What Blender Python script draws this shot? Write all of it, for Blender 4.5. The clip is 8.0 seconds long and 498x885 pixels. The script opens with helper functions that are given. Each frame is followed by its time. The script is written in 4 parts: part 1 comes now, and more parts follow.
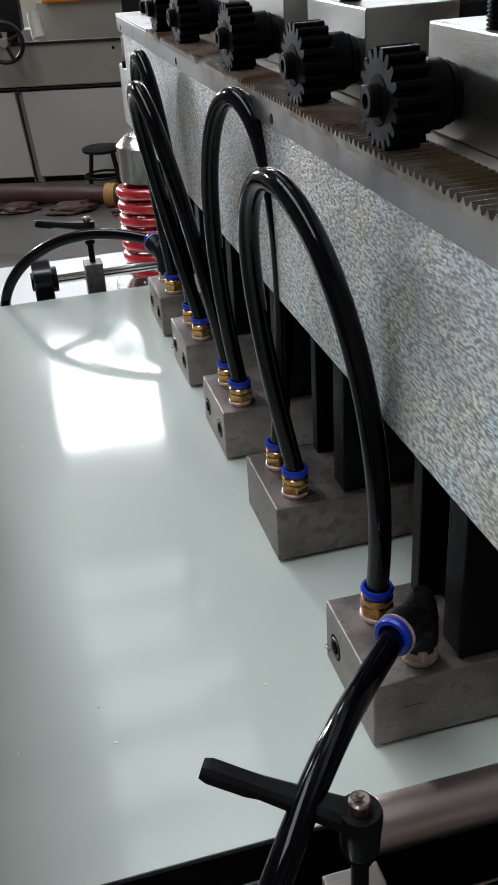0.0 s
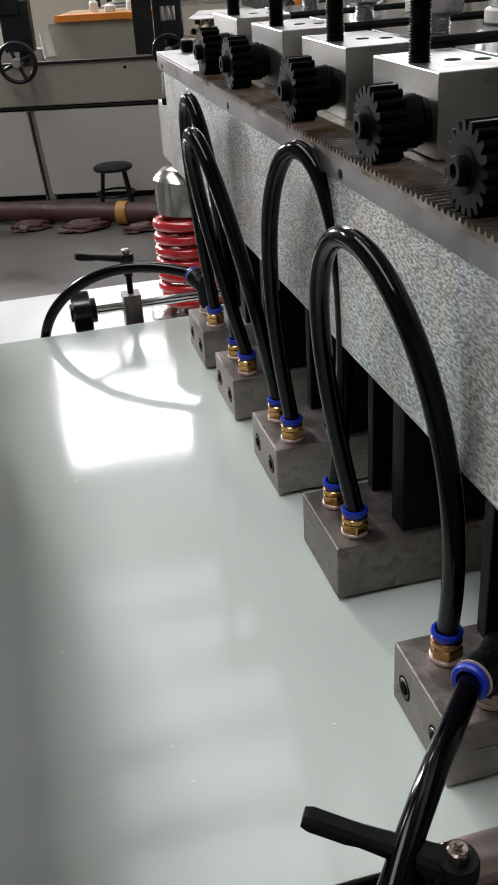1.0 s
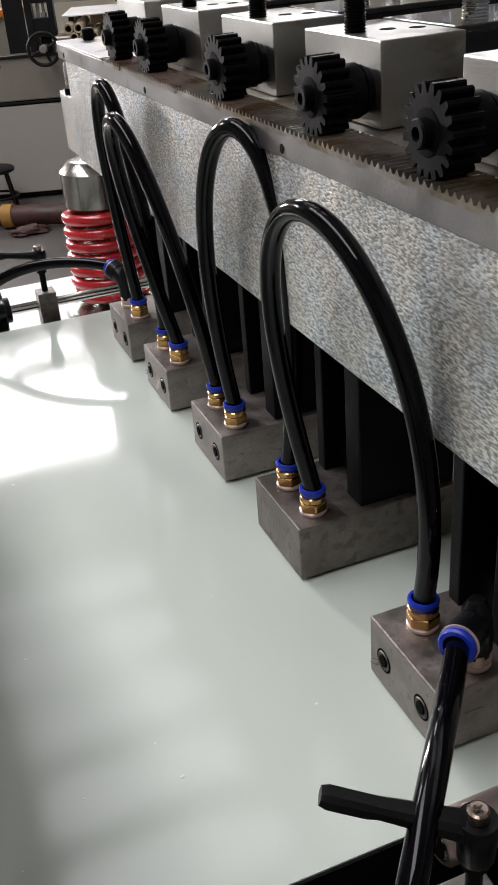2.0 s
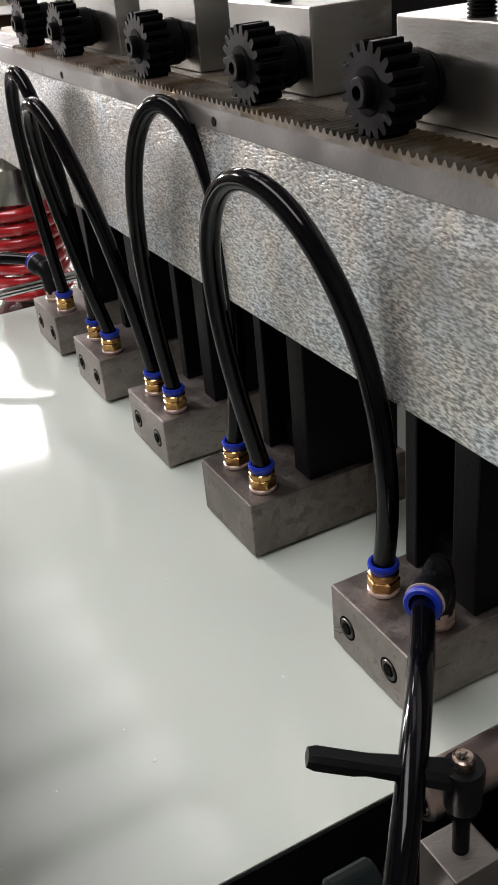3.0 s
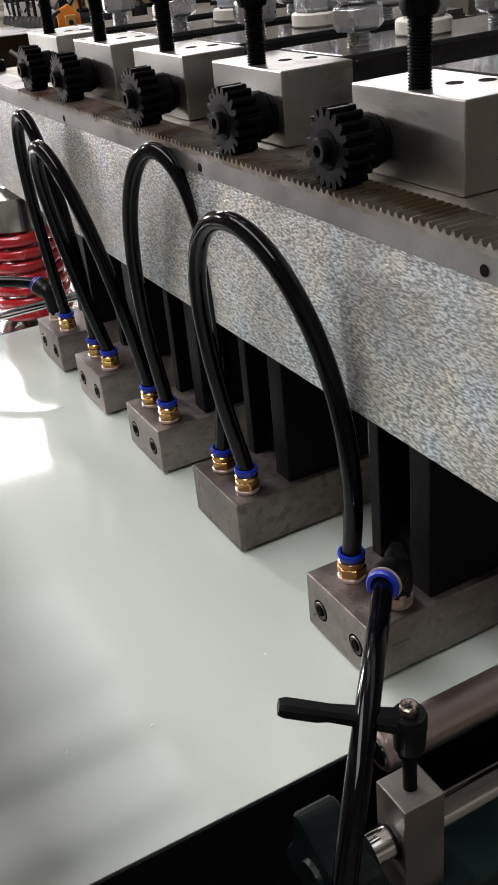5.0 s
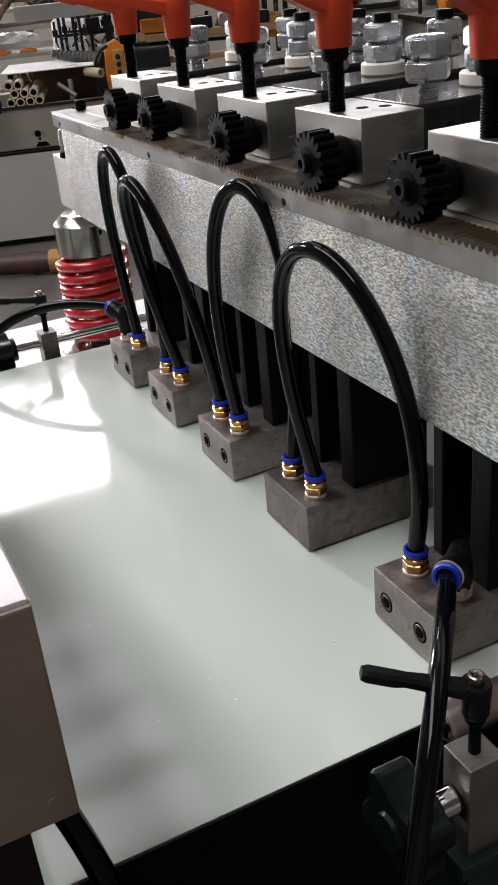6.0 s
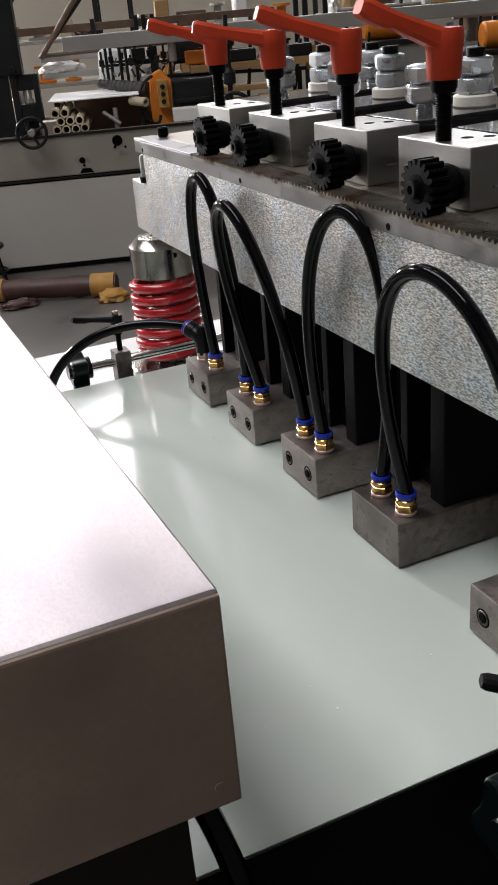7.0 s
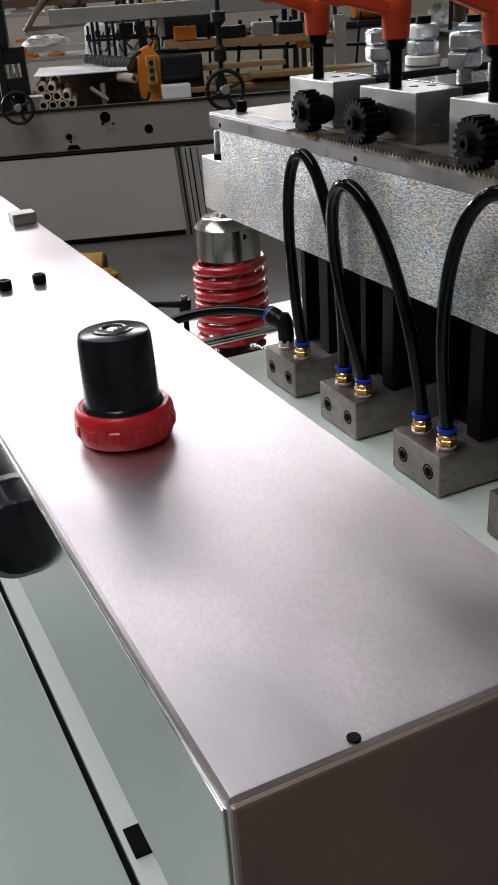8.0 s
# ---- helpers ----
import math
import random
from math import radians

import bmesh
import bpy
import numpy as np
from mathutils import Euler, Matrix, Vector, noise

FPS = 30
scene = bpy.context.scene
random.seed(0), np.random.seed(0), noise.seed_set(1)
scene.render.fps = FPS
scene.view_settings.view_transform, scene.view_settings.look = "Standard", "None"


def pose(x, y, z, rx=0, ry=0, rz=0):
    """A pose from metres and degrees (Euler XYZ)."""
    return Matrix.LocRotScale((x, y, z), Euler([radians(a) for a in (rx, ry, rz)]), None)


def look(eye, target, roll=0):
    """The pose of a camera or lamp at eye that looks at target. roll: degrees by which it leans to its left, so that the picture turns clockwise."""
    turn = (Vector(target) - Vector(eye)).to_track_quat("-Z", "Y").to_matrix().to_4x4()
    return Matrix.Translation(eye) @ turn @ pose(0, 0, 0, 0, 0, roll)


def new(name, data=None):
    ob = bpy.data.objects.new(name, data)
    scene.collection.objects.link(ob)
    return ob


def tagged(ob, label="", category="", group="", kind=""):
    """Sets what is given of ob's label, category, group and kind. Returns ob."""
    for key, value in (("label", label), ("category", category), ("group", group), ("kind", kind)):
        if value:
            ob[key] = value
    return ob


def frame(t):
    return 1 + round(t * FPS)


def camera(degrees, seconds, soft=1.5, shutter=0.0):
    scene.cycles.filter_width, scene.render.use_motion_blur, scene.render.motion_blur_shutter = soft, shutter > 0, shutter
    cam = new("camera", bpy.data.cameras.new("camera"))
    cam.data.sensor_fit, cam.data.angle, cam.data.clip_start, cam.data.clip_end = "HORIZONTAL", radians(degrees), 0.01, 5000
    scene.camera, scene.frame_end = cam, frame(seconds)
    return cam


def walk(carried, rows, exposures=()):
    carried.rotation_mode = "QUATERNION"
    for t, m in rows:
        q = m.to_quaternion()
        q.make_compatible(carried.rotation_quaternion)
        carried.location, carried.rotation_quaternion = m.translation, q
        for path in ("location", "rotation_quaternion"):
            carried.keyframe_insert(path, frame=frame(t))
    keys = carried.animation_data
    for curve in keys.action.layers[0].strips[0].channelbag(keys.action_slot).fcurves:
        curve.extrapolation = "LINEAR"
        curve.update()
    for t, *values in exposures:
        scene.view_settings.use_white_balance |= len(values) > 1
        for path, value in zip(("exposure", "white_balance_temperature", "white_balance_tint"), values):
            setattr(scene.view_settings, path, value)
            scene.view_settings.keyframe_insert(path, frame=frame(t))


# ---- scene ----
cam = camera(29.3, 8.0, soft=1.7)
PATH = [
    (0, (-0.099, -0.298, 0.284), (0.304, 1.401, -0.691), -3.7),
    (0.5, (-0.11, -0.312, 0.298), (0.257, 1.402, -0.665), -4.0),
    (1, (-0.126, -0.294, 0.303), (0.273, 1.42, -0.647), -3.8),
    (1.5, (-0.142, -0.281, 0.291), (0.356, 1.402, -0.668), -4.2),
    (2, (-0.15, -0.282, 0.296), (0.445, 1.363, -0.674), -4.7),
    (3.3, (-0.165, -0.276, 0.285), (0.609, 1.285, -0.697), -5.5),
    (3.5, (-0.163, -0.275, 0.287), (0.621, 1.283, -0.691), -5.4),
    (4, (-0.164, -0.285, 0.293), (0.627, 1.272, -0.682), -5.6),
    (5.5, (-0.198, -0.345, 0.32), (0.541, 1.259, -0.618), -5.9),
    (6, (-0.224, -0.36, 0.326), (0.498, 1.272, -0.577), -5.7),
    (6.5, (-0.252, -0.377, 0.323), (0.435, 1.286, -0.552), -5.8),
    (7, (-0.269, -0.357, 0.33), (0.42, 1.319, -0.517), -5.0),
    (7.5, (-0.307, -0.313, 0.331), (0.416, 1.343, -0.528), -3.7),
    (8, (-0.344, -0.276, 0.328), (0.397, 1.357, -0.558), -3.8),
]
# the picture's brightness and white balance drift a little on the way
EXPOSURES = (
    (0.0, -0.01, 6250, 11), (1.0, 0.08, 6550, 13), (2.0, 0.20, 6700, 15), (3.5, 0.22, 6950, 17), (4.2, 0.23, 6950, 17),
    (5.5, 0.26, 6700, 16), (6.2, 0.22, 6700, 16), (7.0, 0.05, 6650, 15), (8.0, -0.17, 6450, 13),
)
walk(cam, [(t, look(eye, target, roll)) for t, eye, target, roll in PATH], EXPOSURES)

# ---- world, windows, skylights ----
FLOOR = -0.85
world = bpy.data.worlds.new("hall_sky")
scene.world = world
world.use_nodes = True
wn = world.node_tree
sky = wn.nodes.new("ShaderNodeTexSky")
sky.sky_type, sky.sun_disc = "NISHITA", False
sky.sun_elevation, sky.sun_rotation = radians(48), radians(-20)
wn.links.new(sky.outputs[0], wn.nodes["Background"].inputs[0])
wn.nodes["Background"].inputs[1].default_value = 0.08


def window_lamp(x, y, z, w, h, towards, radiance, colour=(1, 1, 1)):
    """Daylight in a window's opening."""
    light = bpy.data.lights.new("window_daylight", "AREA")
    light.shape, light.size, light.size_y = "RECTANGLE", w, h
    light.energy, light.color = radiance * math.pi * w * h, colour
    ob = new("window_daylight", light)
    ob.matrix_world = look((x, y, z), towards)
    return ob


# window bays in the far wall, and strips of skylight in the roof
BAYS = (-5.3, 1.1, 4.1, 7.1)
WALL_Y, WIN_Z0, WIN_Z1, WIN_W = 9.0, 3.38, 4.8, 2.2
# a single low window beside the bays: its centre, width, sill and head
LOW_X, LOW_W, LOW_Z0, LOW_Z1 = -1.9, 0.65, 1.0, 1.8
ROOF = 6.0
for bx in BAYS:
    window_lamp(bx, WALL_Y + 0.06, (WIN_Z0 + WIN_Z1) / 2, WIN_W, WIN_Z1 - WIN_Z0, (bx, 0, 4.09), 22 if bx > -1 else 30, (0.96, 0.98, 1.0))
window_lamp(LOW_X, WALL_Y + 0.06, (LOW_Z0 + LOW_Z1) / 2, LOW_W, LOW_Z1 - LOW_Z0, (0, 0, 0.15), 850, (0.98, 0.99, 1.0))
SKYLIGHTS = ((-2.5, 1.2, 2.0, 8.0, 7.2), (0.75, 5.5, 1.7, 6.0, 1.5))
for sx, sy, sw, sl, shine in SKYLIGHTS:
    window_lamp(sx, sy, ROOF + 0.05, sw, sl, (sx, sy, 0), shine, (0.97, 0.99, 1.0))


# ---- materials ----
def mat(name, col, rough=0.5, metal=0.0, var=0.15, scale=30.0, bump=0.0, bscale=250.0, rvar=0.08, coat=0.0, spec=0.5,
        stretch=(1, 1, 1), col2=None, spots=None, spot_scale=18.0, spot_at=0.62):
    """A surface with colour that varies at two scales, uneven gloss, fine relief and, if asked, stains."""
    m = bpy.data.materials.new(name)
    m.use_nodes = True
    nt = m.node_tree
    n, l = nt.nodes, nt.links
    p = n["Principled BSDF"]
    tc = n.new("ShaderNodeTexCoord")
    mp = n.new("ShaderNodeMapping")
    mp.inputs["Scale"].default_value = stretch
    l.new(tc.outputs["Object"], mp.inputs["Vector"])

    def tex(sc, detail=4.0):
        t = n.new("ShaderNodeTexNoise")
        t.inputs["Scale"].default_value, t.inputs["Detail"].default_value = sc, detail
        l.new(mp.outputs[0], t.inputs["Vector"])
        return t.outputs["Fac"]

    def ramp(src, a, b, c0, c1):
        r = n.new("ShaderNodeMapRange")
        r.inputs["From Min"].default_value, r.inputs["From Max"].default_value = a, b
        r.inputs["To Min"].default_value, r.inputs["To Max"].default_value = c0, c1
        l.new(src, r.inputs["Value"])
        return r.outputs[0]

    def mix(fac, a, b):
        x = n.new("ShaderNodeMix")
        x.data_type = "RGBA"
        l.new(fac, x.inputs[0])
        for sock, v in ((x.inputs[6], a), (x.inputs[7], b)):
            if isinstance(v, tuple):
                sock.default_value = (*v, 1)
            else:
                l.new(v, sock)
        return x.outputs[2]

    lo = tuple(c * (1 - var) for c in col)
    hi = col2 or tuple(min(1, c * (1 + var)) for c in col)
    big, fine = tex(scale), tex(bscale, 3.0)
    c = mix(ramp(big, 0.3, 0.7, 0, 1), lo, hi)
    c = mix(ramp(fine, 0.35, 0.75, 0, 0.5), c, tuple(v * (1 - var * 0.8) for v in col))
    if spots:
        c = mix(ramp(tex(spot_scale, 6.0), spot_at, spot_at + 0.08, 0, 1), c, spots)
    l.new(c, p.inputs["Base Color"])
    l.new(ramp(big, 0.3, 0.7, max(0.02, rough - rvar), min(1, rough + rvar)), p.inputs["Roughness"])
    p.inputs["Metallic"].default_value = metal
    p.inputs["Coat Weight"].default_value = coat
    p.inputs["Specular IOR Level"].default_value = spec
    p.inputs["Coat Roughness"].default_value = 0.08
    if bump:
        b = n.new("ShaderNodeBump")
        b.inputs["Strength"].default_value, b.inputs["Distance"].default_value = bump, 0.001
        l.new(fine, b.inputs["Height"])
        l.new(b.outputs[0], p.inputs["Normal"])
    return m


def galvanised(name):
    """Zinc-coated plate: fine elongated crystal flecks, each of its own shade, slope and gloss, with faint tints."""
    m = bpy.data.materials.new(name)
    m.use_nodes = True
    n, l = m.node_tree.nodes, m.node_tree.links
    p = n["Principled BSDF"]
    p.inputs["Metallic"].default_value = 0.7
    tc = n.new("ShaderNodeTexCoord")
    mp = n.new("ShaderNodeMapping")
    mp.inputs["Scale"].default_value = (1, 0.32, 1)
    mp.inputs["Rotation"].default_value = (radians(14), 0, 0)
    l.new(tc.outputs["Object"], mp.inputs["Vector"])

    def tex(sc, detail, src):
        t = n.new("ShaderNodeTexNoise")
        t.inputs["Scale"].default_value, t.inputs["Detail"].default_value = sc, detail
        l.new(src, t.inputs["Vector"])
        return t

    def ramp(src, a, b, c0, c1):
        r = n.new("ShaderNodeMapRange")
        for k, val in zip(("From Min", "From Max", "To Min", "To Max"), (a, b, c0, c1)):
            r.inputs[k].default_value = val
        l.new(src, r.inputs["Value"])
        return r.outputs[0]

    def mix(fac, a, b, blend="MIX"):
        x = n.new("ShaderNodeMix")
        x.data_type, x.blend_type = "RGBA", blend
        for sock, v in ((x.inputs[0], fac), (x.inputs[6], a), (x.inputs[7], b)):
            if isinstance(v, tuple):
                sock.default_value = (*v, 1)
            elif isinstance(v, float):
                sock.default_value = v
            else:
                l.new(v, sock)
        return x.outputs[2]

    fleck = tex(1180, 2.5, mp.outputs[0])
    big = tex(46, 5.0, tc.outputs["Object"])
    smear = tex(38, 3.0, tc.outputs["Object"])
    c = mix(ramp(fleck.outputs["Fac"], 0.38, 0.62, 0, 1), (0.30, 0.30, 0.30), (1.0, 0.997, 0.992))
    tint = mix(ramp(big.outputs["Fac"], 0.35, 0.65, 0, 1), (0.84, 0.93, 1.0), (1.0, 0.95, 0.86))
    c = mix(0.8, c, mix(1.0, c, tint, "MULTIPLY"))
    c = mix(ramp(smear.outputs["Fac"], 0.45, 0.75, 0, 0.6), c, (0.36, 0.35, 0.33))
    l.new(c, p.inputs["Base Color"])
    l.new(ramp(fleck.outputs["Fac"], 0.35, 0.65, 0.37, 0.285), p.inputs["Roughness"])
    b = n.new("ShaderNodeBump")
    b.inputs["Strength"].default_value, b.inputs["Distance"].default_value = 0.5, 0.0010
    wave = tex(24, 2.0, tc.outputs["Object"])
    b2 = n.new("ShaderNodeBump")
    b2.inputs["Strength"].default_value, b2.inputs["Distance"].default_value = 0.5, 0.004
    l.new(wave.outputs["Fac"], b2.inputs["Height"])
    l.new(b2.outputs[0], b.inputs["Normal"])
    l.new(fleck.outputs["Fac"], b.inputs["Height"])
    l.new(b.outputs[0], p.inputs["Normal"])
    return m


M = {
    "plate": mat("milky_acrylic", (0.53, 0.585, 0.535), 0.085, 0, 0.06, 7, 0.07, 14, 0.035, coat=0.0),
    "plate_left": mat("green_painted_plate", (0.31, 0.36, 0.33), 0.25, 0, 0.04, 8, 0.0, 80, 0.01),
    "white_plate": mat("white_gloss_plate", (0.78, 0.80, 0.79), 0.2, 0, 0.04, 10, 0, 80, 0.05),
    "block": mat("ground_steel", (0.30, 0.265, 0.25), 0.5, 1, 0.3, 70, 0.2, 620, 0.1, stretch=(1, 1, 1.6), spots=(0.235, 0.208, 0.195), spot_scale=200, spot_at=0.57),
    "block_dark": mat("blackened_steel", (0.22, 0.195, 0.18), 0.5, 1, 0.3, 55, 0.25, 560, 0.08, spots=(0.165, 0.143, 0.13), spot_scale=150, spot_at=0.52),
    "beam": galvanised("galvanised_plate"),
    "rack": mat("rack_steel", (0.26, 0.255, 0.25), 0.42, 1, 0.15, 40, 0.08, 500, 0.08, spots=(0.13, 0.12, 0.11), spot_scale=30),
    "teeth": mat("worn_rack_teeth", (0.30, 0.28, 0.245), 0.36, 1, 0.3, 60, 0.1, 500, 0.1, spots=(0.16, 0.12, 0.07), spot_scale=25, spot_at=0.5),
    "deck": mat("oily_steel_deck", (0.34, 0.31, 0.27), 0.42, 1, 0.25, 25, 0.1, 300, 0.12, spots=(0.2, 0.16, 0.11), spot_scale=20, spot_at=0.55),
    "milled": mat("milled_steel", (0.37, 0.37, 0.35), 0.37, 1, 0.14, 30, 0.1, 600, 0.07, stretch=(1, 0.6, 2), spots=(0.27, 0.255, 0.23), spot_scale=34, spot_at=0.57),
    "black": mat("black_oxide", (0.004, 0.004, 0.0045), 0.42, 0, 0.3, 70, 0.1, 500, 0.08, spec=0.07),
    "black_arm": mat("black_painted_arm", (0.004, 0.004, 0.005), 0.5, 0, 0.3, 40, 0.2, 300, 0.1, spec=0.09),
    "black_plastic": mat("black_nylon", (0.004, 0.004, 0.005), 0.36, 0, 0.2, 80, 0.08, 700, 0.05, spec=0.2),
    "black_gloss": mat("black_plate", (0.03, 0.03, 0.034), 0.16, 0, 0.3, 30, 0.03, 300, 0.06, coat=0.4),
    "knob_black": mat("glossy_black_moulding", (0.005, 0.005, 0.009), 0.2, 0, 0.3, 60, 0.02, 500, 0.05, spec=0.35),
    "hose": mat("black_polyurethane", (0.0015, 0.0015, 0.0025), 0.10, 0, 0.2, 50, 0.0, 300, 0.03, spec=0.2),
    "blue": mat("blue_plastic", (0.005, 0.028, 0.38), 0.35, 0, 0.12, 90, 0.0, 500, 0.05),
    "brass": mat("brass", (0.54, 0.31, 0.12), 0.17, 1, 0.25, 120, 0.05, 700, 0.06),
    "tape": mat("sealing_ring", (0.58, 0.45, 0.38), 0.4, 0.3, 0.15, 200, 0.1, 700, 0.06),
    "orange": mat("orange_nylon", (0.55, 0.052, 0.015), 0.46, 0, 0.14, 50, 0.1, 900, 0.06, spec=0.3),
    "zinc": mat("zinc_plated", (0.62, 0.65, 0.68), 0.3, 1, 0.15, 70, 0.05, 600, 0.1, spots=(0.42, 0.40, 0.36), spot_scale=60, spot_at=0.62),
    "nylon": mat("white_nylon", (0.74, 0.72, 0.64), 0.5, 0, 0.06, 60, 0.03, 600, 0.05),
    "spring": mat("red_spring_paint", (0.50, 0.012, 0.018), 0.24, 0, 0.2, 60, 0.03, 400, 0.06, coat=0.5),
    "turned": mat("turned_steel", (0.40, 0.38, 0.35), 0.21, 1, 0.08, 20, 0.008, 900, 0.015, stretch=(1, 1, 3)),
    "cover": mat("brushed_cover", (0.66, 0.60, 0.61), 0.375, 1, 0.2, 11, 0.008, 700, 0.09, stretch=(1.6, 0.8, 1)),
    # stained brown end face; its lack of light is also in the colour
    "cover_side": mat("shaded_cover_side", (0.28, 0.21, 0.172), 0.40, 0.45, 0.22, 20, 0.012, 500, 0.08, spots=(0.20, 0.14, 0.105), spot_scale=9, spot_at=0.55),
    "polished": mat("polished_side_sheet", (0.60, 0.61, 0.58), 0.13, 1, 0.06, 20, 0.006, 300, 0.04),
    "stand": mat("dark_brown_stand", (0.010, 0.007, 0.0065), 0.5, 0, 0.25, 20, 0.02, 300, 0.08, spec=0.15),
    "screw": mat("browned_screw", (0.30, 0.235, 0.20), 0.3, 1, 0.25, 300, 0.05, 900, 0.1),
    "bronze": mat("polished_tube", (0.52, 0.43, 0.40), 0.36, 1, 0.1, 30, 0.02, 500, 0.06, stretch=(0.2, 1, 1)),
    "post": mat("sawn_steel", (0.26, 0.24, 0.225), 0.5, 1, 0.15, 60, 0.25, 420, 0.06, stretch=(1, 4, 1)),
    "knob": mat("green_black_plastic", (0.003, 0.006, 0.006), 0.3, 0, 0.2, 60, 0.03, 500, 0.05, spec=0.2),
    "chrome": mat("chromed_rod", (0.68, 0.66, 0.64), 0.14, 1, 0.06, 40, 0.0, 500, 0.04),
    "green_dark": mat("dark_green_paint", (0.008, 0.02, 0.019), 0.35, 0, 0.3, 20, 0.05, 300, 0.1, spots=(0.2, 0.22, 0.2), spot_scale=140, spot_at=0.74, spec=0.28),
    "grey_sheet": mat("grey_sheet_steel", (0.36, 0.34, 0.33), 0.45, 0.2, 0.1, 15, 0.03, 300, 0.08),
    "red_plastic": mat("red_plastic", (0.55, 0.015, 0.02), 0.3, 0, 0.1, 60, 0.02, 400, 0.05),
    "floor": mat("worn_concrete_floor", (0.12, 0.11, 0.10), 0.38, 0, 0.22, 1.2, 0.1, 40, 0.12, spots=(0.07, 0.062, 0.057), spot_scale=2.5, spot_at=0.6),
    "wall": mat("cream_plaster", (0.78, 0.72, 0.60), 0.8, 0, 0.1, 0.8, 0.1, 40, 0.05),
    # darker than the far wall only to cut bounced fill light
    "wall_dim": mat("low_bounce_plaster", (0.26, 0.24, 0.21), 0.8, 0, 0.12, 0.8, 0.1, 40, 0.05),
    "roof": mat("grey_roof_sheet", (0.30, 0.30, 0.30), 0.6, 0, 0.3, 0.5, 0.0, 20, 0.1),
    "machine": mat("beige_machine_paint", (0.31, 0.285, 0.245), 0.42, 0, 0.12, 3, 0.05, 40, 0.1, spots=(0.15, 0.135, 0.115), spot_scale=5, spot_at=0.64),
    "machine_panel": mat("grey_panel_paint", (0.50, 0.48, 0.445), 0.4, 0, 0.07, 1.5, 0.03, 30, 0.08),
    "iron": mat("dark_iron", (0.014, 0.014, 0.015), 0.45, 0.2, 0.3, 14, 0.05, 100, 0.1, spec=0.28),
    "pipe": mat("old_roll_wrap", (0.075, 0.032, 0.027), 0.5, 0, 0.4, 9, 0.1, 60, 0.1, spots=(0.24, 0.2, 0.17), spot_scale=9, spot_at=0.66),
    "yellow": mat("yellow_wrap", (0.50, 0.26, 0.06), 0.6, 0, 0.3, 14, 0.1, 60, 0.1),
    "safety": mat("orange_machine_paint", (0.72, 0.22, 0.02), 0.45, 0, 0.15, 9, 0.03, 100, 0.08),
    "rust": mat("rusty_angle_iron", (0.12, 0.075, 0.05), 0.6, 0.2, 0.35, 12, 0.05, 80, 0.1),
    "card": mat("cardboard_tube", (0.5, 0.42, 0.3), 0.8, 0, 0.15, 12, 0.05, 80, 0.05),
    "wood": mat("pine_board", (0.36, 0.215, 0.09), 0.6, 0, 0.25, 6, 0.05, 60, 0.05, stretch=(0.2, 1, 1)),
    "steel_frame": mat("grey_steel_profile", (0.32, 0.31, 0.29), 0.45, 0.3, 0.12, 5, 0.03, 60, 0.08),
    "film": mat("white_film", (0.78, 0.78, 0.77), 0.35, 0, 0.05, 6, 0.05, 30, 0.08),
    # near-black colour for the shade inside holes, laid on as flat pieces
    "dark_hole": mat("bore_shade", (0.003, 0.003, 0.003), 0.9, 0, 0.2, 60, 0.0, 300, 0.02, spec=0.05),
    "screw_dark": mat("oiled_screw", (0.09, 0.082, 0.075), 0.45, 1, 0.3, 200, 0.1, 700, 0.1),
    "rubber": mat("dusty_grey_rubber", (0.055, 0.053, 0.05), 0.7, 0, 0.25, 30, 0.1, 200, 0.08),
    "ink": mat("stamped_mark", (0.05, 0.045, 0.04), 0.6, 0, 0.2, 200, 0.0, 400, 0.05),
}


# ---- mesh helpers ----
def finish(name, bm, material, parent=None, label="", smooth=True, m=None):
    if m is not None:
        bmesh.ops.transform(bm, matrix=m, verts=bm.verts)
    bmesh.ops.recalc_face_normals(bm, faces=bm.faces)
    me = bpy.data.meshes.new(name)
    bm.to_mesh(me)
    bm.free()
    me.materials.append(material)
    if smooth:
        me.shade_smooth()
        areas = [f.area for f in me.polygons]
        flat = max(areas) > 0.1 * sum(areas)
        me.set_sharp_from_angle(angle=radians(9 if flat else 38))
    ob = new(name, me)
    if parent:
        ob.parent = parent
    if label:
        tagged(ob, label)
    return ob


part = finish


def thing(name, label, category, at=(0, 0, 0), group="", kind=""):
    ob = new(name)
    ob.location = at
    return tagged(ob, label, category, group, kind)


def box(x0, x1, y0, y1, z0, z1, bevel=0.0, bm=None, seg=2):
    b = bmesh.new()
    bmesh.ops.create_cube(b, size=1)
    bmesh.ops.transform(b, verts=b.verts, matrix=Matrix.LocRotScale(((x0 + x1) / 2, (y0 + y1) / 2, (z0 + z1) / 2), None, (x1 - x0, y1 - y0, z1 - z0)))
    if bevel:
        bmesh.ops.bevel(b, geom=b.edges[:], offset=bevel, segments=seg, affect="EDGES", profile=0.6)
    return join(bm, b)


def join(bm, b):
    if bm is None:
        return b
    me = bpy.data.meshes.new("tmp")
    b.to_mesh(me)
    b.free()
    bm.from_mesh(me)
    bpy.data.meshes.remove(me)
    return bm


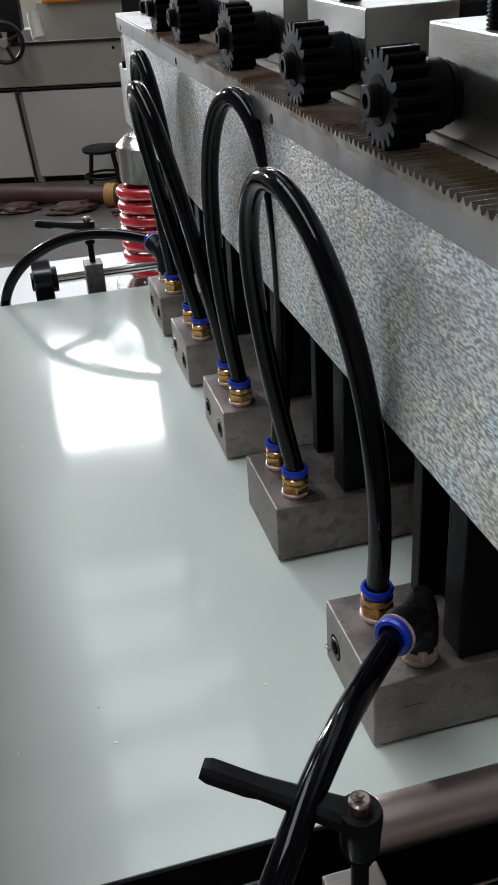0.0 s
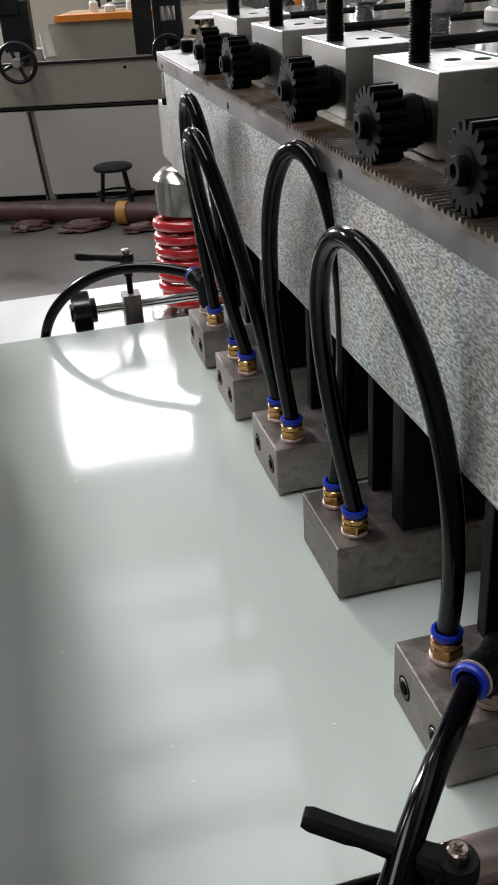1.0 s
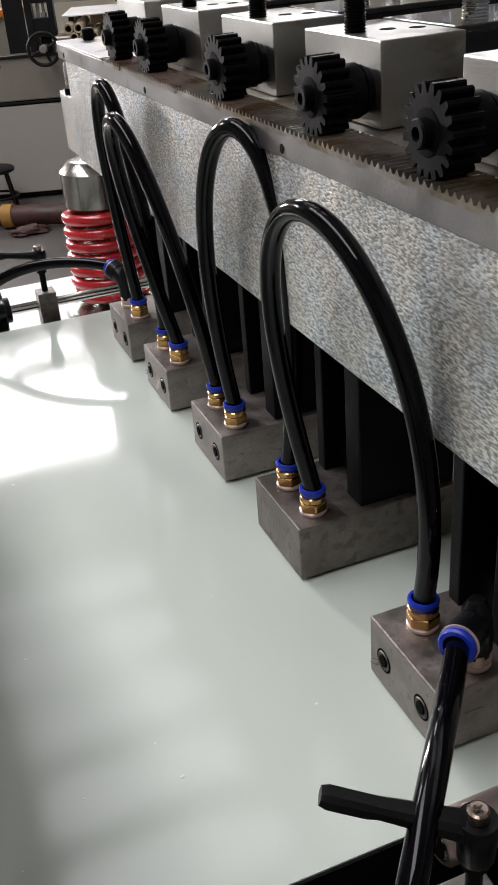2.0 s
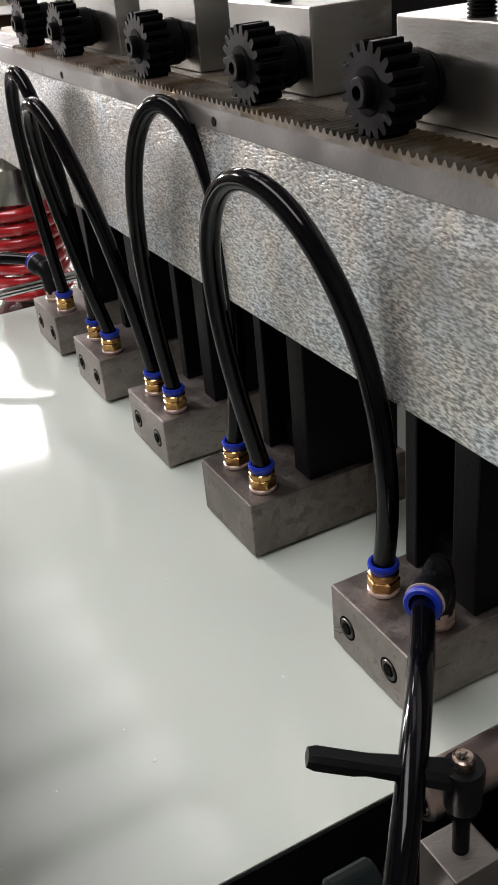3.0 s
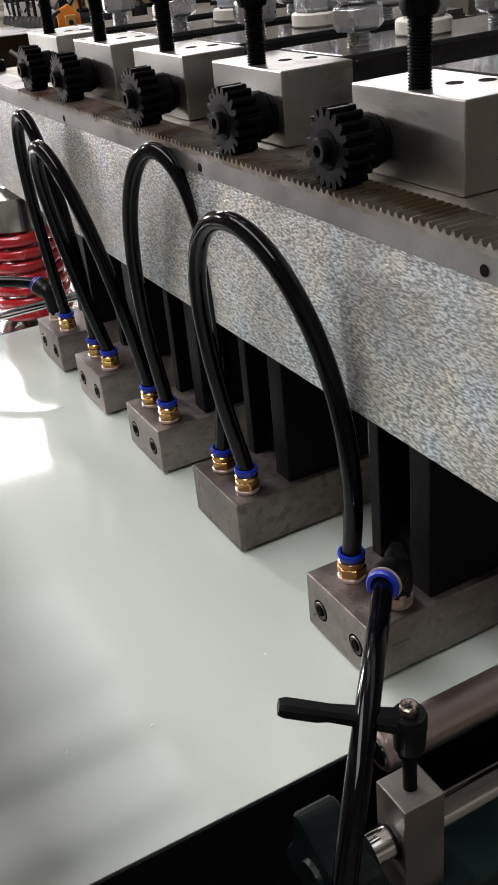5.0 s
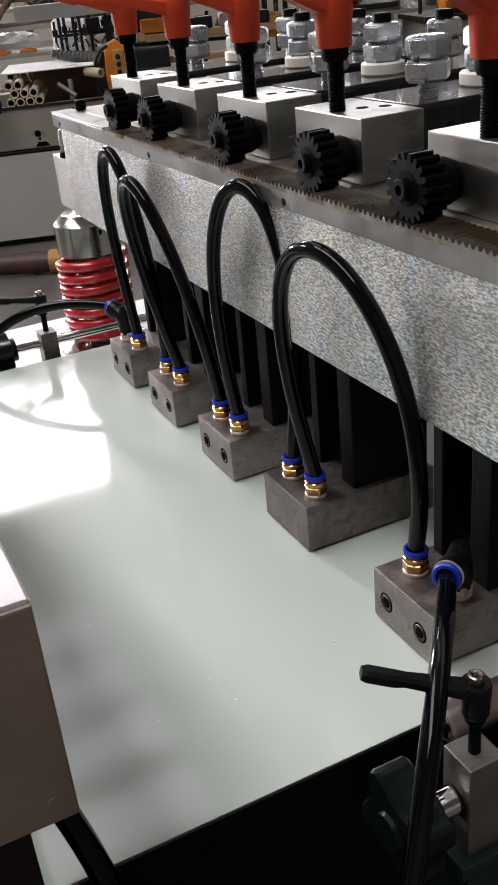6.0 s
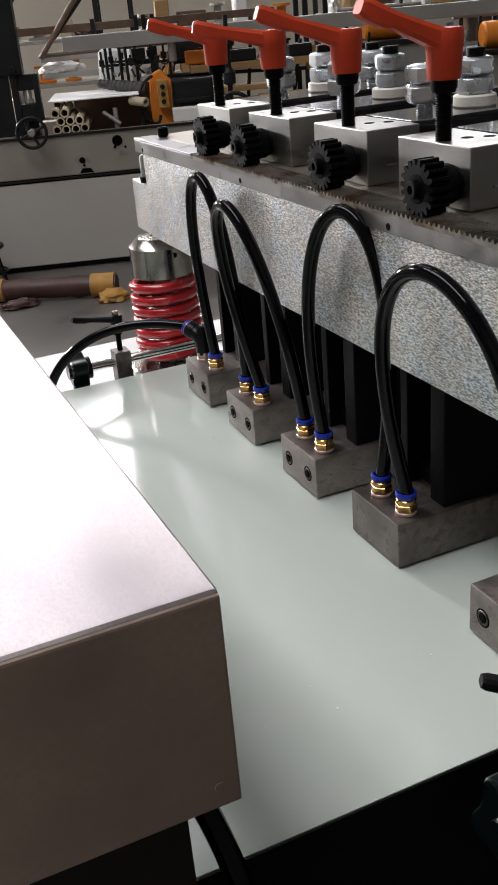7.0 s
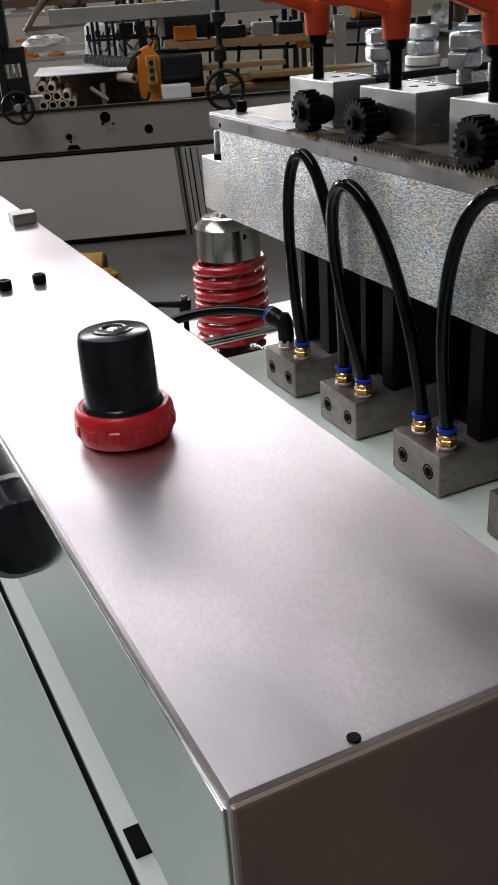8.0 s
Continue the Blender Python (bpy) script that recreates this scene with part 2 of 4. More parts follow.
def lathe(profile, seg=24, m=None, bm=None):
    """Turn a profile of (radius, height) round the z axis."""
    b = bmesh.new()
    rings = []
    for r, z in profile:
        if r < 1e-6:
            rings.append([b.verts.new((0, 0, z))])
        else:
            rings.append([b.verts.new((r * math.cos(2 * math.pi * i / seg), r * math.sin(2 * math.pi * i / seg), z)) for i in range(seg)])
    for a, c in zip(rings, rings[1:]):
        for i in range(seg):
            j = (i + 1) % seg
            if len(a) == 1 and len(c) > 1:
                b.faces.new((a[0], c[i], c[j]))
            elif len(c) == 1 and len(a) > 1:
                b.faces.new((a[i], a[j], c[0]))
            elif len(a) > 1:
                b.faces.new((a[i], a[j], c[j], c[i]))
    if m is not None:
        bmesh.ops.transform(b, verts=b.verts, matrix=m)
    return join(bm, b)


def rod(r, h, ch=0.0, seg=24, m=None, bm=None, z0=0.0):
    ch = ch or r * 0.08
    return lathe([(0, z0), (r - ch, z0), (r, z0 + ch), (r, z0 + h - ch), (r - ch, z0 + h), (0, z0 + h)], seg, m, bm)


def along(p, q):
    """A pose whose z axis runs from p towards q."""
    d = Vector(q) - Vector(p)
    return Matrix.Translation(p) @ d.to_track_quat("Z", "Y").to_matrix().to_4x4()


def bar(p, q, r, seg=20, bm=None, ch=0.0):
    return rod(r, (Vector(q) - Vector(p)).length, ch, seg, along(p, q), bm)


def prism(pts, z0, z1, bevel=0.0, m=None, bm=None, seg=1):
    """Extrude an outline (x, y) from z0 to z1."""
    b = bmesh.new()
    f = b.faces.new([b.verts.new((x, y, z0)) for x, y in pts])
    r = bmesh.ops.extrude_face_region(b, geom=[f])
    bmesh.ops.translate(b, vec=(0, 0, z1 - z0), verts=[v for v in r["geom"] if isinstance(v, bmesh.types.BMVert)])
    if bevel:
        bmesh.ops.bevel(b, geom=b.edges[:], offset=bevel, segments=seg, affect="EDGES")
    if m is not None:
        bmesh.ops.transform(b, verts=b.verts, matrix=m)
    return join(bm, b)


def hexagon(r, turn=0.0):
    return [(r * math.cos(turn + i * math.pi / 3), r * math.sin(turn + i * math.pi / 3)) for i in range(6)]


def bezier(c, n=48):
    c = [Vector(p) for p in c]
    out = []
    for k in range(n + 1):
        s = k / n
        out.append((1 - s) ** 3 * c[0] + 3 * s * (1 - s) ** 2 * c[1] + 3 * s * s * (1 - s) * c[2] + s ** 3 * c[3])
    return out


def sweep(pts, r, seg=14, bm=None):
    """A round hose along points."""
    b = bmesh.new()
    pts = [Vector(p) for p in pts]
    side = None
    rings = []
    for i, p in enumerate(pts):
        t = (pts[min(i + 1, len(pts) - 1)] - pts[max(i - 1, 0)]).normalized()
        if side is None:
            side = t.orthogonal().normalized()
        side = (side - t * side.dot(t)).normalized()
        up = t.cross(side)
        rings.append([b.verts.new(p + r * (math.cos(2 * math.pi * k / seg) * side + math.sin(2 * math.pi * k / seg) * up)) for k in range(seg)])
    for a, c in zip(rings, rings[1:]):
        for k in range(seg):
            b.faces.new((a[k], a[(k + 1) % seg], c[(k + 1) % seg], c[k]))
    b.faces.new(rings[0])
    b.faces.new(rings[-1])
    return join(bm, b)


def quads(name, verts, faces, material, parent=None, label=""):
    me = bpy.data.meshes.new(name)
    me.from_pydata(verts, [], faces)
    me.materials.append(material)
    ob = new(name, me)
    if parent:
        ob.parent = parent
    if label:
        tagged(ob, label)
    return ob


# ---- hall ----
def hall():
    X0, X1, Y0, Y1 = -9.0, 9.0, -7.0, WALL_Y
    tagged(finish("floor", box(X0, X1, Y0, Y1, FLOOR - 0.2, FLOOR), M["floor"], smooth=False), "worn grey-brown concrete workshop floor", "floor", kind="structure")
    # the far wall is pierced by the window bays
    bm = bmesh.new()
    for a, b, c, d in ((X0, LOW_X - LOW_W / 2, FLOOR, WIN_Z0), (LOW_X + LOW_W / 2, X1, FLOOR, WIN_Z0), (LOW_X - LOW_W / 2, LOW_X + LOW_W / 2, FLOOR, LOW_Z0),
                       (LOW_X - LOW_W / 2, LOW_X + LOW_W / 2, LOW_Z1, WIN_Z0), (X0, X1, WIN_Z1, ROOF)):
        box(a, b, Y1, Y1 + 0.25, c, d, bm=bm)
    edge = X0
    for bx in BAYS:
        box(edge, bx - WIN_W / 2, Y1, Y1 + 0.25, WIN_Z0, WIN_Z1, bm=bm)
        edge = bx + WIN_W / 2
    box(edge, X1, Y1, Y1 + 0.25, WIN_Z0, WIN_Z1, bm=bm)
    tagged(finish("wall_north", bm, M["wall"], smooth=False), "cream plastered hall wall with high windows", "wall", kind="structure")
    # unseen side and back walls, darkened to limit bounced light
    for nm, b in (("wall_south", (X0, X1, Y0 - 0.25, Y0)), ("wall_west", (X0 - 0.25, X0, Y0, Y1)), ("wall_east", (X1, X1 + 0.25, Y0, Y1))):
        tagged(finish(nm, box(*b, FLOOR, ROOF), M["wall_dim"], smooth=False), "unseen grey-brown hall wall, toned down to cut bounced light", "wall", kind="structure")
    # roof with openings for the skylights
    bm = bmesh.new()
    cuts = sorted((sx - sw / 2, sx + sw / 2, sy - sl / 2, sy + sl / 2) for sx, sy, sw, sl, _ in SKYLIGHTS)
    edge = X0
    for a, b, c, d in cuts:
        box(edge, a, Y0, Y1, ROOF, ROOF + 0.1, bm=bm)
        box(a, b, Y0, c, ROOF, ROOF + 0.1, bm=bm)
        box(a, b, d, Y1, ROOF, ROOF + 0.1, bm=bm)
        edge = b
    box(edge, X1, Y0, Y1, ROOF, ROOF + 0.1, bm=bm)
    tagged(finish("ceiling", bm, M["roof"], smooth=False), "grey sheet roof with strips of skylight", "ceiling", kind="structure")
    # unseen bars added below the skylight to break up its reflection
    for y in (3.1, 4.0, 4.9, 5.8, 6.7, 7.6):
        tagged(finish("trim", box(X0, X1, y - 0.06, y + 0.06, ROOF - 0.22, ROOF - 0.002), M["iron"], smooth=False), "unseen dark bar under the roof, added to stripe reflections", "purlin", kind="structure")
    # window frames: a transom, and crossed braces before the lower panes
    for i, bx in enumerate(BAYS):
        w = thing("window_%d" % (i + 1), "tall steel-framed hall window with crossed braces", "window", (bx, Y1, 0), kind="structure")
        bm = bmesh.new()
        h = WIN_W / 2
        for x in (-h + 0.03, h - 0.03):
            box(x - 0.03, x + 0.03, -0.05, 0.02, WIN_Z0, WIN_Z1, bm=bm)
        for z, t in ((WIN_Z0 + 0.03, 0.04), (3.77, 0.085), (WIN_Z1 - 0.03, 0.04)):
            box(-h, h, -0.05, 0.02, z - t, z + t, bm=bm)
        for x in (-0.37, 0.37):
            box(x - 0.025, x + 0.025, -0.05, 0.02, WIN_Z0, 3.77, bm=bm)
        part("window_frame", bm, M["iron"], w)
        for s in (-1, 1):
            part("brace", bar((-h * s, -0.09, WIN_Z0), (h * s, -0.09, 3.77), 0.045, 8), M["iron"], w)
    w = thing("window_%d" % (len(BAYS) + 1), "low steel-framed hall window with one mullion", "window", (LOW_X, Y1, 0), kind="structure")
    bm = bmesh.new()
    for x in (-LOW_W / 2 + 0.03, LOW_W / 2 - 0.03):
        box(x - 0.03, x + 0.03, -0.05, 0.02, LOW_Z0, LOW_Z1, bm=bm)
    for z in (LOW_Z0 + 0.03, LOW_Z1 - 0.03):
        box(-LOW_W / 2 + 0.06, LOW_W / 2 - 0.06, -0.05, 0.02, z - 0.03, z + 0.03, bm=bm)
    box(-0.02, 0.02, -0.05, 0.02, LOW_Z0 + 0.06, LOW_Z1 - 0.06, bm=bm)
    part("window_frame", bm, M["iron"], w)


# ---- the machine's base ----
NEAR_Y, FAR_Y, SEAM_X = -0.081, 0.503, -0.284


def base():
    ob = thing("work_plate", "glossy milky green acrylic work plate, scuffed and reflecting windows", "work plate")
    part("sheet", box(SEAM_X, 0.34, NEAR_Y + 0.0008, FAR_Y, -0.0022, 0.0, 0.0003), M["plate"], ob)
    # a square pocket: a dark plate on the sheet paints its inner shade
    part("pocket", box(-0.2815, -0.262, 0.003, 0.020, 0.0, 0.0010, 0.0003), M["dark_hole"], ob, "small dark square recess")
    tagged(finish("side_plate", box(-0.9, SEAM_X - 0.003, NEAR_Y - 0.25, 0.62, -0.007, -0.001, 0.0006), M["plate_left"]), "pale green painted plate beside the acrylic sheet", "plate")
    tagged(finish("seam_bar", box(SEAM_X - 0.003, SEAM_X, NEAR_Y, 0.55, -0.02, -0.004), M["black"]), "black strip in the seam between two plates", "strip")
    tagged(finish("outfeed_plate", box(-0.32, 0.30, FAR_Y + 0.004, 0.70, -0.034, -0.028, 0.001), M["white_plate"]), "glossy white plate beyond the work plate", "plate")
    rng = random.Random(4)
    for i in range(16):
        x, y, r = rng.uniform(-0.17, -0.01), rng.uniform(-0.06, 0.40), rng.uniform(0.0003, 0.0009)
        flake = prism([(r * rng.uniform(0.5, 1.3) * math.cos(a), r * rng.uniform(0.4, 1.0) * math.sin(a)) for a in (0.2, 1.4, 2.5, 3.6, 4.7, 5.6)], 0.00005, 0.0003, 0, Matrix.Translation((x, y, 0)))
        tagged(finish("flake", flake, M["film"]), "tiny pale flake lying on the acrylic plate", "flake", "flakes on the plate")
    frame_ob = thing("machine_table", "dark green painted machine table under the plates", "machine table")
    # near-black apron fills the unlit void below the near edge
    part("apron", box(-0.20, 0.40, NEAR_Y + 0.0006, NEAR_Y + 0.010, -0.30, -0.0025, 0.0005), M["black_arm"], frame_ob)
    # strip added to hide the sheet's pale edge and keep it dark
    part("added_edge_strip", box(-0.195, 0.40, NEAR_Y - 0.0008, NEAR_Y + 0.0005, -0.02, -0.0003, 0.0002), M["black"], frame_ob)
    part("cross_beam", box(-0.28, 0.34, 0.0, 0.48, -0.14, -0.0065, 0.003), M["green_dark"], frame_ob)
    part("lower_shelf", box(-0.20, 0.42, -0.30, NEAR_Y, -0.31, -0.30, 0.001), M["green_dark"], frame_ob)
    part("rail", box(-0.045, 0.42, -0.1395, -0.110, -0.085, -0.0300, 0.0015), M["green_dark"], frame_ob, "dark green rail speckled with chips")
    for x in (-0.24, 0.3):
        for y in (0.03, 0.44):
            part("leg", box(x - 0.03, x + 0.03, y - 0.03, y + 0.03, FLOOR, -0.14, 0.003), M["green_dark"], frame_ob)
    part("side_rail", box(-0.30, 0.34, 0.49, 0.70, -0.10, -0.0345, 0.002), M["green_dark"], frame_ob)
    part("spring_seat", lathe([(0, -0.0285), (0.048, -0.0285), (0.048, -0.024), (0.046, -0.022), (0, -0.022)], 32, Matrix.Translation((0.038, 0.585, 0))), M["turned"], frame_ob)


# ---- the beam with its rack ----
BEAM_X, RACK_X = 0.0155, 0.0140
BEAM_Z0, RACK_Z0, RACK_Z1 = 0.1245, 0.2035, 0.2168


def beam():
    ob = thing("cross_beam", "galvanised steel cross beam carrying a toothed rack", "beam")
    b = bmesh.new()
    box(BEAM_X, 0.24, -0.62, 0.536, BEAM_Z0, RACK_Z0 + 0.004, 0.0012, b)
    part("body", b, M["beam"], ob)
    part("end_step", box(BEAM_X + 0.0006, 0.16, 0.5362, 0.583, BEAM_Z0 + 0.001, 0.1745, 0.0012), M["beam"], ob)
    tab = part("end_pin", lathe([(0, 0.1747), (0.0052, 0.1747), (0.0052, 0.1975), (0.0040, 0.2005), (0, 0.2010)], 20, Matrix.Translation((0.0205, 0.5475, 0))), M["zinc"], ob, "bright rounded steel pin")
    part("washer", lathe([(0.005, 0.1748), (0.0066, 0.1748), (0.0066, 0.1800), (0.005, 0.1805)], 20, Matrix.Translation((0.0205, 0.5475, 0))), M["black"], tab, "black washer")
    part("step_bolt", rod(0.0042, 0.008, 0.001, 16, Matrix.Translation((0.038, 0.562, 0.1745))), M["black"], ob)
    part("end_bolt", rod(0.005, 0.009, 0.001, 16, Matrix.Translation((0.036, 0.53, 0.2165))), M["black"], ob)
    part("deck", box(0.0345, 0.24, -0.62, 0.548, RACK_Z0 + 0.0045, 0.2165, 0.0006), M["deck"], ob, "oil-stained brown steel deck")
    # rack: a bar below and teeth along its top
    part("rack_bar", box(RACK_X, 0.0343, -0.62, 0.553, RACK_Z0, 0.2148, 0.0004), M["rack"], ob, "dark steel rack bar")
    part("rack_end", box(RACK_X, 0.0343, 0.405, 0.553, 0.2150, 0.2164, 0.0004), M["rack"], ob)
    pitch, root, tip = 0.0044, 0.2149, RACK_Z1
    prof = [(0.0, root), (0.18, root), (0.36, tip - 0.0005), (0.43, tip), (0.57, tip), (0.64, tip - 0.0005), (0.82, root)]
    y, end = -0.62, 0.402
    ys, zs = [], []
    while y < end:
        for u, z in prof:
            ys.append(y + u * pitch)
            zs.append(z)
        y += pitch
    n = len(ys)
    front = RACK_X - 0.0002
    verts = [(front, yy, zz) for yy, zz in zip(ys, zs)] + [(0.0342, yy, zz) for yy, zz in zip(ys, zs)]
    verts += [(front, yy, root - 0.0022) for yy in ys] + [(0.0342, yy, root - 0.001) for yy in ys]
    faces = []
    for i in range(n - 1):
        faces.append((i, i + 1, n + i + 1, n + i))
        faces.append((i, 2 * n + i, 2 * n + i + 1, i + 1))
        faces.append((n + i, n + i + 1, 3 * n + i + 1, 3 * n + i))
    quads("rack_teeth", verts, faces, M["teeth"], ob, "worn shiny rack teeth")
    for yy in (-0.105, 0.1, 0.304, 0.53):
        part("bolt_hole", lathe([(0, 0), (0.0019, 0), (0.0021, 0.0002), (0.0021, 0.0008)], 16, Matrix.Translation((RACK_X - 0.0003, yy, 0.2072)) @ pose(0, 0, 0, 0, 90, 0)), M["dark_hole"], ob)
    return ob


# ---- sealing blocks with their fittings ----
def socket_screw(y, z, parent):
    m = Matrix.Translation((0, y, z)) @ pose(0, 0, 0, 0, -90, 0)
    head = part("socket_screw", lathe([(0.0026, -0.003), (0.0030, 0.0002), (0.0042, 0.0006), (0.0046, 0.0002), (0.0048, -0.001)], 20, m), M["screw_dark"], parent, "recessed hexagon socket screw")
    part("bore", lathe([(0, 0.00015), (0.0056, 0.00015), (0.0058, -0.0005)], 20, m), M["dark_hole"], head)
    part("socket", prism(hexagon(0.0028), 0.0003, 0.0009, 0, m), M["dark_hole"], head)


def fitting(x, y, z, parent, elbow=None):
    m = Matrix.Translation((x, y, z)) @ Matrix.Diagonal((0.9, 0.9, 0.9 if elbow is None else 1.0, 1.0))
    f = part("fitting", prism(hexagon(0.0080, 0.3), 0.0026, 0.0082, 0.0006, m), M["brass"] if elbow is None else M["tape"], parent, "brass push-in fitting" if elbow is None else "pale threaded fitting base")
    part("collar", lathe([(0.0062, 0.0080), (0.0070, 0.0086), (0.0072, 0.0112), (0.0066, 0.0118), (0.0056, 0.0118)], 24, m), M["brass"], f)
    part("sealing_ring", lathe([(0.004, 0.0001), (0.0072, 0.0001), (0.0077, 0.0008), (0.0077, 0.0022), (0.0072, 0.0027), (0.004, 0.0027)], 24, m), M["tape"], f, "pale sealing ring")
    if elbow is None:
        part("release_ring", lathe([(0.0048, 0.0116), (0.0062, 0.0116), (0.0064, 0.0130), (0.0070, 0.0135), (0.0074, 0.0146), (0.0074, 0.0158), (0.0069, 0.0166), (0.0056, 0.0166)], 28, m), M["blue"], f, "blue plastic release ring")
    else:
        way = Vector(elbow).normalized()
        top = Vector((x, y, z + 0.0215))
        mouth = top + way * 0.0165
        c = [Vector((x, y, z + 0.0085)), Vector((x, y, z + 0.0225)), top + way * 0.002, mouth]
        body = part("elbow", sweep(bezier(c, 14), 0.0070, 18), M["black_plastic"], f, "black plastic elbow")
        lathe_m = along(mouth, mouth + way)
        part("shoulder", lathe([(0, 0.006), (0.0072, 0.006), (0.0074, 0.020), (0.0060, 0.027), (0.0034, 0.0315), (0, 0.032)], 22, m), M["black_plastic"], body)
        part("mouth", lathe([(0.005, -0.008), (0.0074, -0.007), (0.0080, -0.004), (0.0080, 0.0004), (0.0076, 0.0008), (0.005, 0.0008)], 26, lathe_m), M["black_plastic"], body)
        part("lip", lathe([(0.0068, 0.0006), (0.0078, 0.0006), (0.0078, 0.0011), (0.0068, 0.0011)], 26, lathe_m), M["tape"], body)
        part("release_ring", lathe([(0.0048, 0.0010), (0.0068, 0.0010), (0.0073, 0.0022), (0.0075, 0.0036), (0.0068, 0.0046), (0.0052, 0.0046)], 28, lathe_m), M["blue"], f, "blue plastic release ring")


BLOCKS = ((-0.054, 0.0), (0.072, 0.1285), (0.179, 0.234), (0.284, 0.338), (0.380, 0.434))
BLOCK_Z0, BLOCK_Z1 = 0.002, 0.032


def sealing_block(k):
    y0, y1 = BLOCKS[k]
    c = (y0 + y1) / 2
    words = ("with an elbow fitting and a stamped mark", "stained brown, with two brass fittings", "with two brass fittings", "with two brass fittings", "with an elbow fitting")[k]
    ob = thing("sealing_block", "ground grey steel block " + words, "steel block", group="blocks along the beam")
    part("body", box(0.0, 0.092, y0, y1, BLOCK_Z0, BLOCK_Z1, 0.0009), M["block_dark"] if k == 1 else M["block"], ob)
    if k != 1:
        for d in (-0.015, 0.015):
            socket_screw(c + d, 0.0165, ob)
    if k == 0:
        for a, b in ((0.012, 0.024),):
            part("stamped_mark", box(a, b - 0.003, y0 - 0.0001, y0 + 0.001, 0.0186, 0.0189), M["ink"], ob)
    if k in (0, 3):
        for a, b, c2 in ((0.018, 0.0145, 0.0215), (0.0165, 0.0135, 0.0175), (0.0145, 0.0125, 0.0225)):
            part("loose_wire", sweep(bezier(((0.0, c + 0.0148, 0.016), (-0.0012, c + a, 0.0155), (-0.0018, c + a + 0.002, b), (-0.0025, c + c2, b - 0.001)), 8), 0.00014, 5), M["ink"], ob)
    fitting(0.0135 if k else 0.0165, c + (0.0122 if k else 0.0115), BLOCK_Z1, ob, (-0.35, 0.9, 0.32) if k == 4 else None)
    fitting(0.0135 if k else 0.0225, c - 0.0165, BLOCK_Z1, ob, (-0.8, -0.58, 0.10) if k == 0 else None)
    # the arm: a column and a slimmer rib behind it, joined by a web, that rise under the beam
    part("column", box(0.036, 0.090, y0 + 0.004, y0 + 0.019, BLOCK_Z1, 0.1242, 0.001), M["black_arm"], ob, "black painted arm")
    part("rib", box(0.036, 0.090, y1 - 0.012, y1 - 0.004, BLOCK_Z1, 0.1242, 0.001), M["black_arm"], ob)
    part("web", box(0.055, 0.088, y0 + 0.017, y1 - 0.010, BLOCK_Z1, 0.1240, 0.0005), M["black_arm"], ob)
    part("web_foot", box(0.046, 0.088, y0 + 0.017, y1 - 0.010, BLOCK_Z1, 0.046, 0.001), M["black_arm"], ob)


HOSES = (
    ((0.0165, -0.0155, 0.046), (0.0108, -0.0594, 0.2163), (-0.0300, 0.1131, 0.2786), (0.0135, 0.083, 0.046)),
    ((0.0135, 0.1117, 0.046), (0.0350, 0.0879, 0.2637), (-0.0210, 0.1913, 0.2665), (0.0135, 0.190, 0.046)),
    ((0.0135, 0.2187, 0.046), (-0.0210, 0.2020, 0.2420), (-0.0340, 0.3260, 0.2600), (0.0135, 0.2945, 0.046)),
    ((0.0135, 0.3232, 0.046), (0.0026, 0.3020, 0.2461), (-0.0119, 0.4005, 0.2716), (0.0135, 0.3905, 0.046)),
)


def hoses():
    for c in HOSES:
        pts = bezier(c, 56)
        down0, down1 = Vector(c[0]) - Vector((0, 0, 0.008)), Vector(c[3]) - Vector((0, 0, 0.008))
        tagged(finish("air_hose", sweep([down0, *pts, down1], 0.0045, 16), M["hose"]), "glossy black air hose arching between two blocks", "hose", "hoses between the blocks")
    near = bezier(((0.0085, -0.0530, 0.0553), (-0.0105, -0.0765, 0.0560), (-0.0400, -0.1190, 0.1000), (-0.0835, -0.1555, 0.0200)), 40)
    tail = bezier((near[-1], near[-1] + (near[-1] - near[-2]).normalized() * 0.05, (-0.13, -0.16, -0.1), (-0.12, -0.13, -0.29)), 20)
    tagged(finish("air_hose", sweep([*near, *tail[1:]], 0.0045, 16), M["hose"]), "glossy black air hose dropping from an elbow fitting", "hose", "feed hoses")
    far = bezier(((0.0071, 0.4355, 0.0605), (-0.0541, 0.4924, 0.072), (-0.1121, 0.4903, 0.0438), (-0.1165, 0.5165, -0.0120)), 40)
    tail = bezier((far[-1], far[-1] + (far[-1] - far[-2]).normalized() * 0.015, (-0.135, 0.5115, -0.0232), (-0.19, 0.5115, -0.0232)), 14)
    tagged(finish("air_hose", sweep([*far, *tail[1:]], 0.0045, 16), M["hose"]), "black air hose curving over a clamp", "hose", "feed hoses")
    side = bezier(((-0.211, -0.093, 0.096), (-0.196, -0.108, 0.081), (-0.176, -0.118, 0.02), (-0.156, -0.124, -0.29)), 30)
    tagged(finish("air_hose", sweep(side, 0.0050, 16), M["hose"]), "thick black hose hanging below the cover", "hose")


# ---- clamp units on the deck: body, pinion, stud and lever ----
UNITS = ((-0.028, -0.0115), (0.0965, 0.0755), (0.2005, 0.1835), (0.306, 0.3085), (0.412, 0.3845))
LEVERS = ((-0.050, -0.012, 0.0395), (-0.049, 0.004, 0.0395), (-0.054, 0.012, 0.0390), (-0.053, 0.016, 0.0315), (-0.051, 0.012, 0.0345))


def gear_outline(r, root, n):
    pts = []
    for i in range(n):
        for u, rad in ((-0.40, root), (-0.24, r - 0.0006), (-0.13, r), (0.13, r), (0.24, r - 0.0006), (0.40, root)):
            a = 2 * math.pi * (i + u) / n
            pts.append((rad * math.cos(a), rad * math.sin(a)))
    return pts


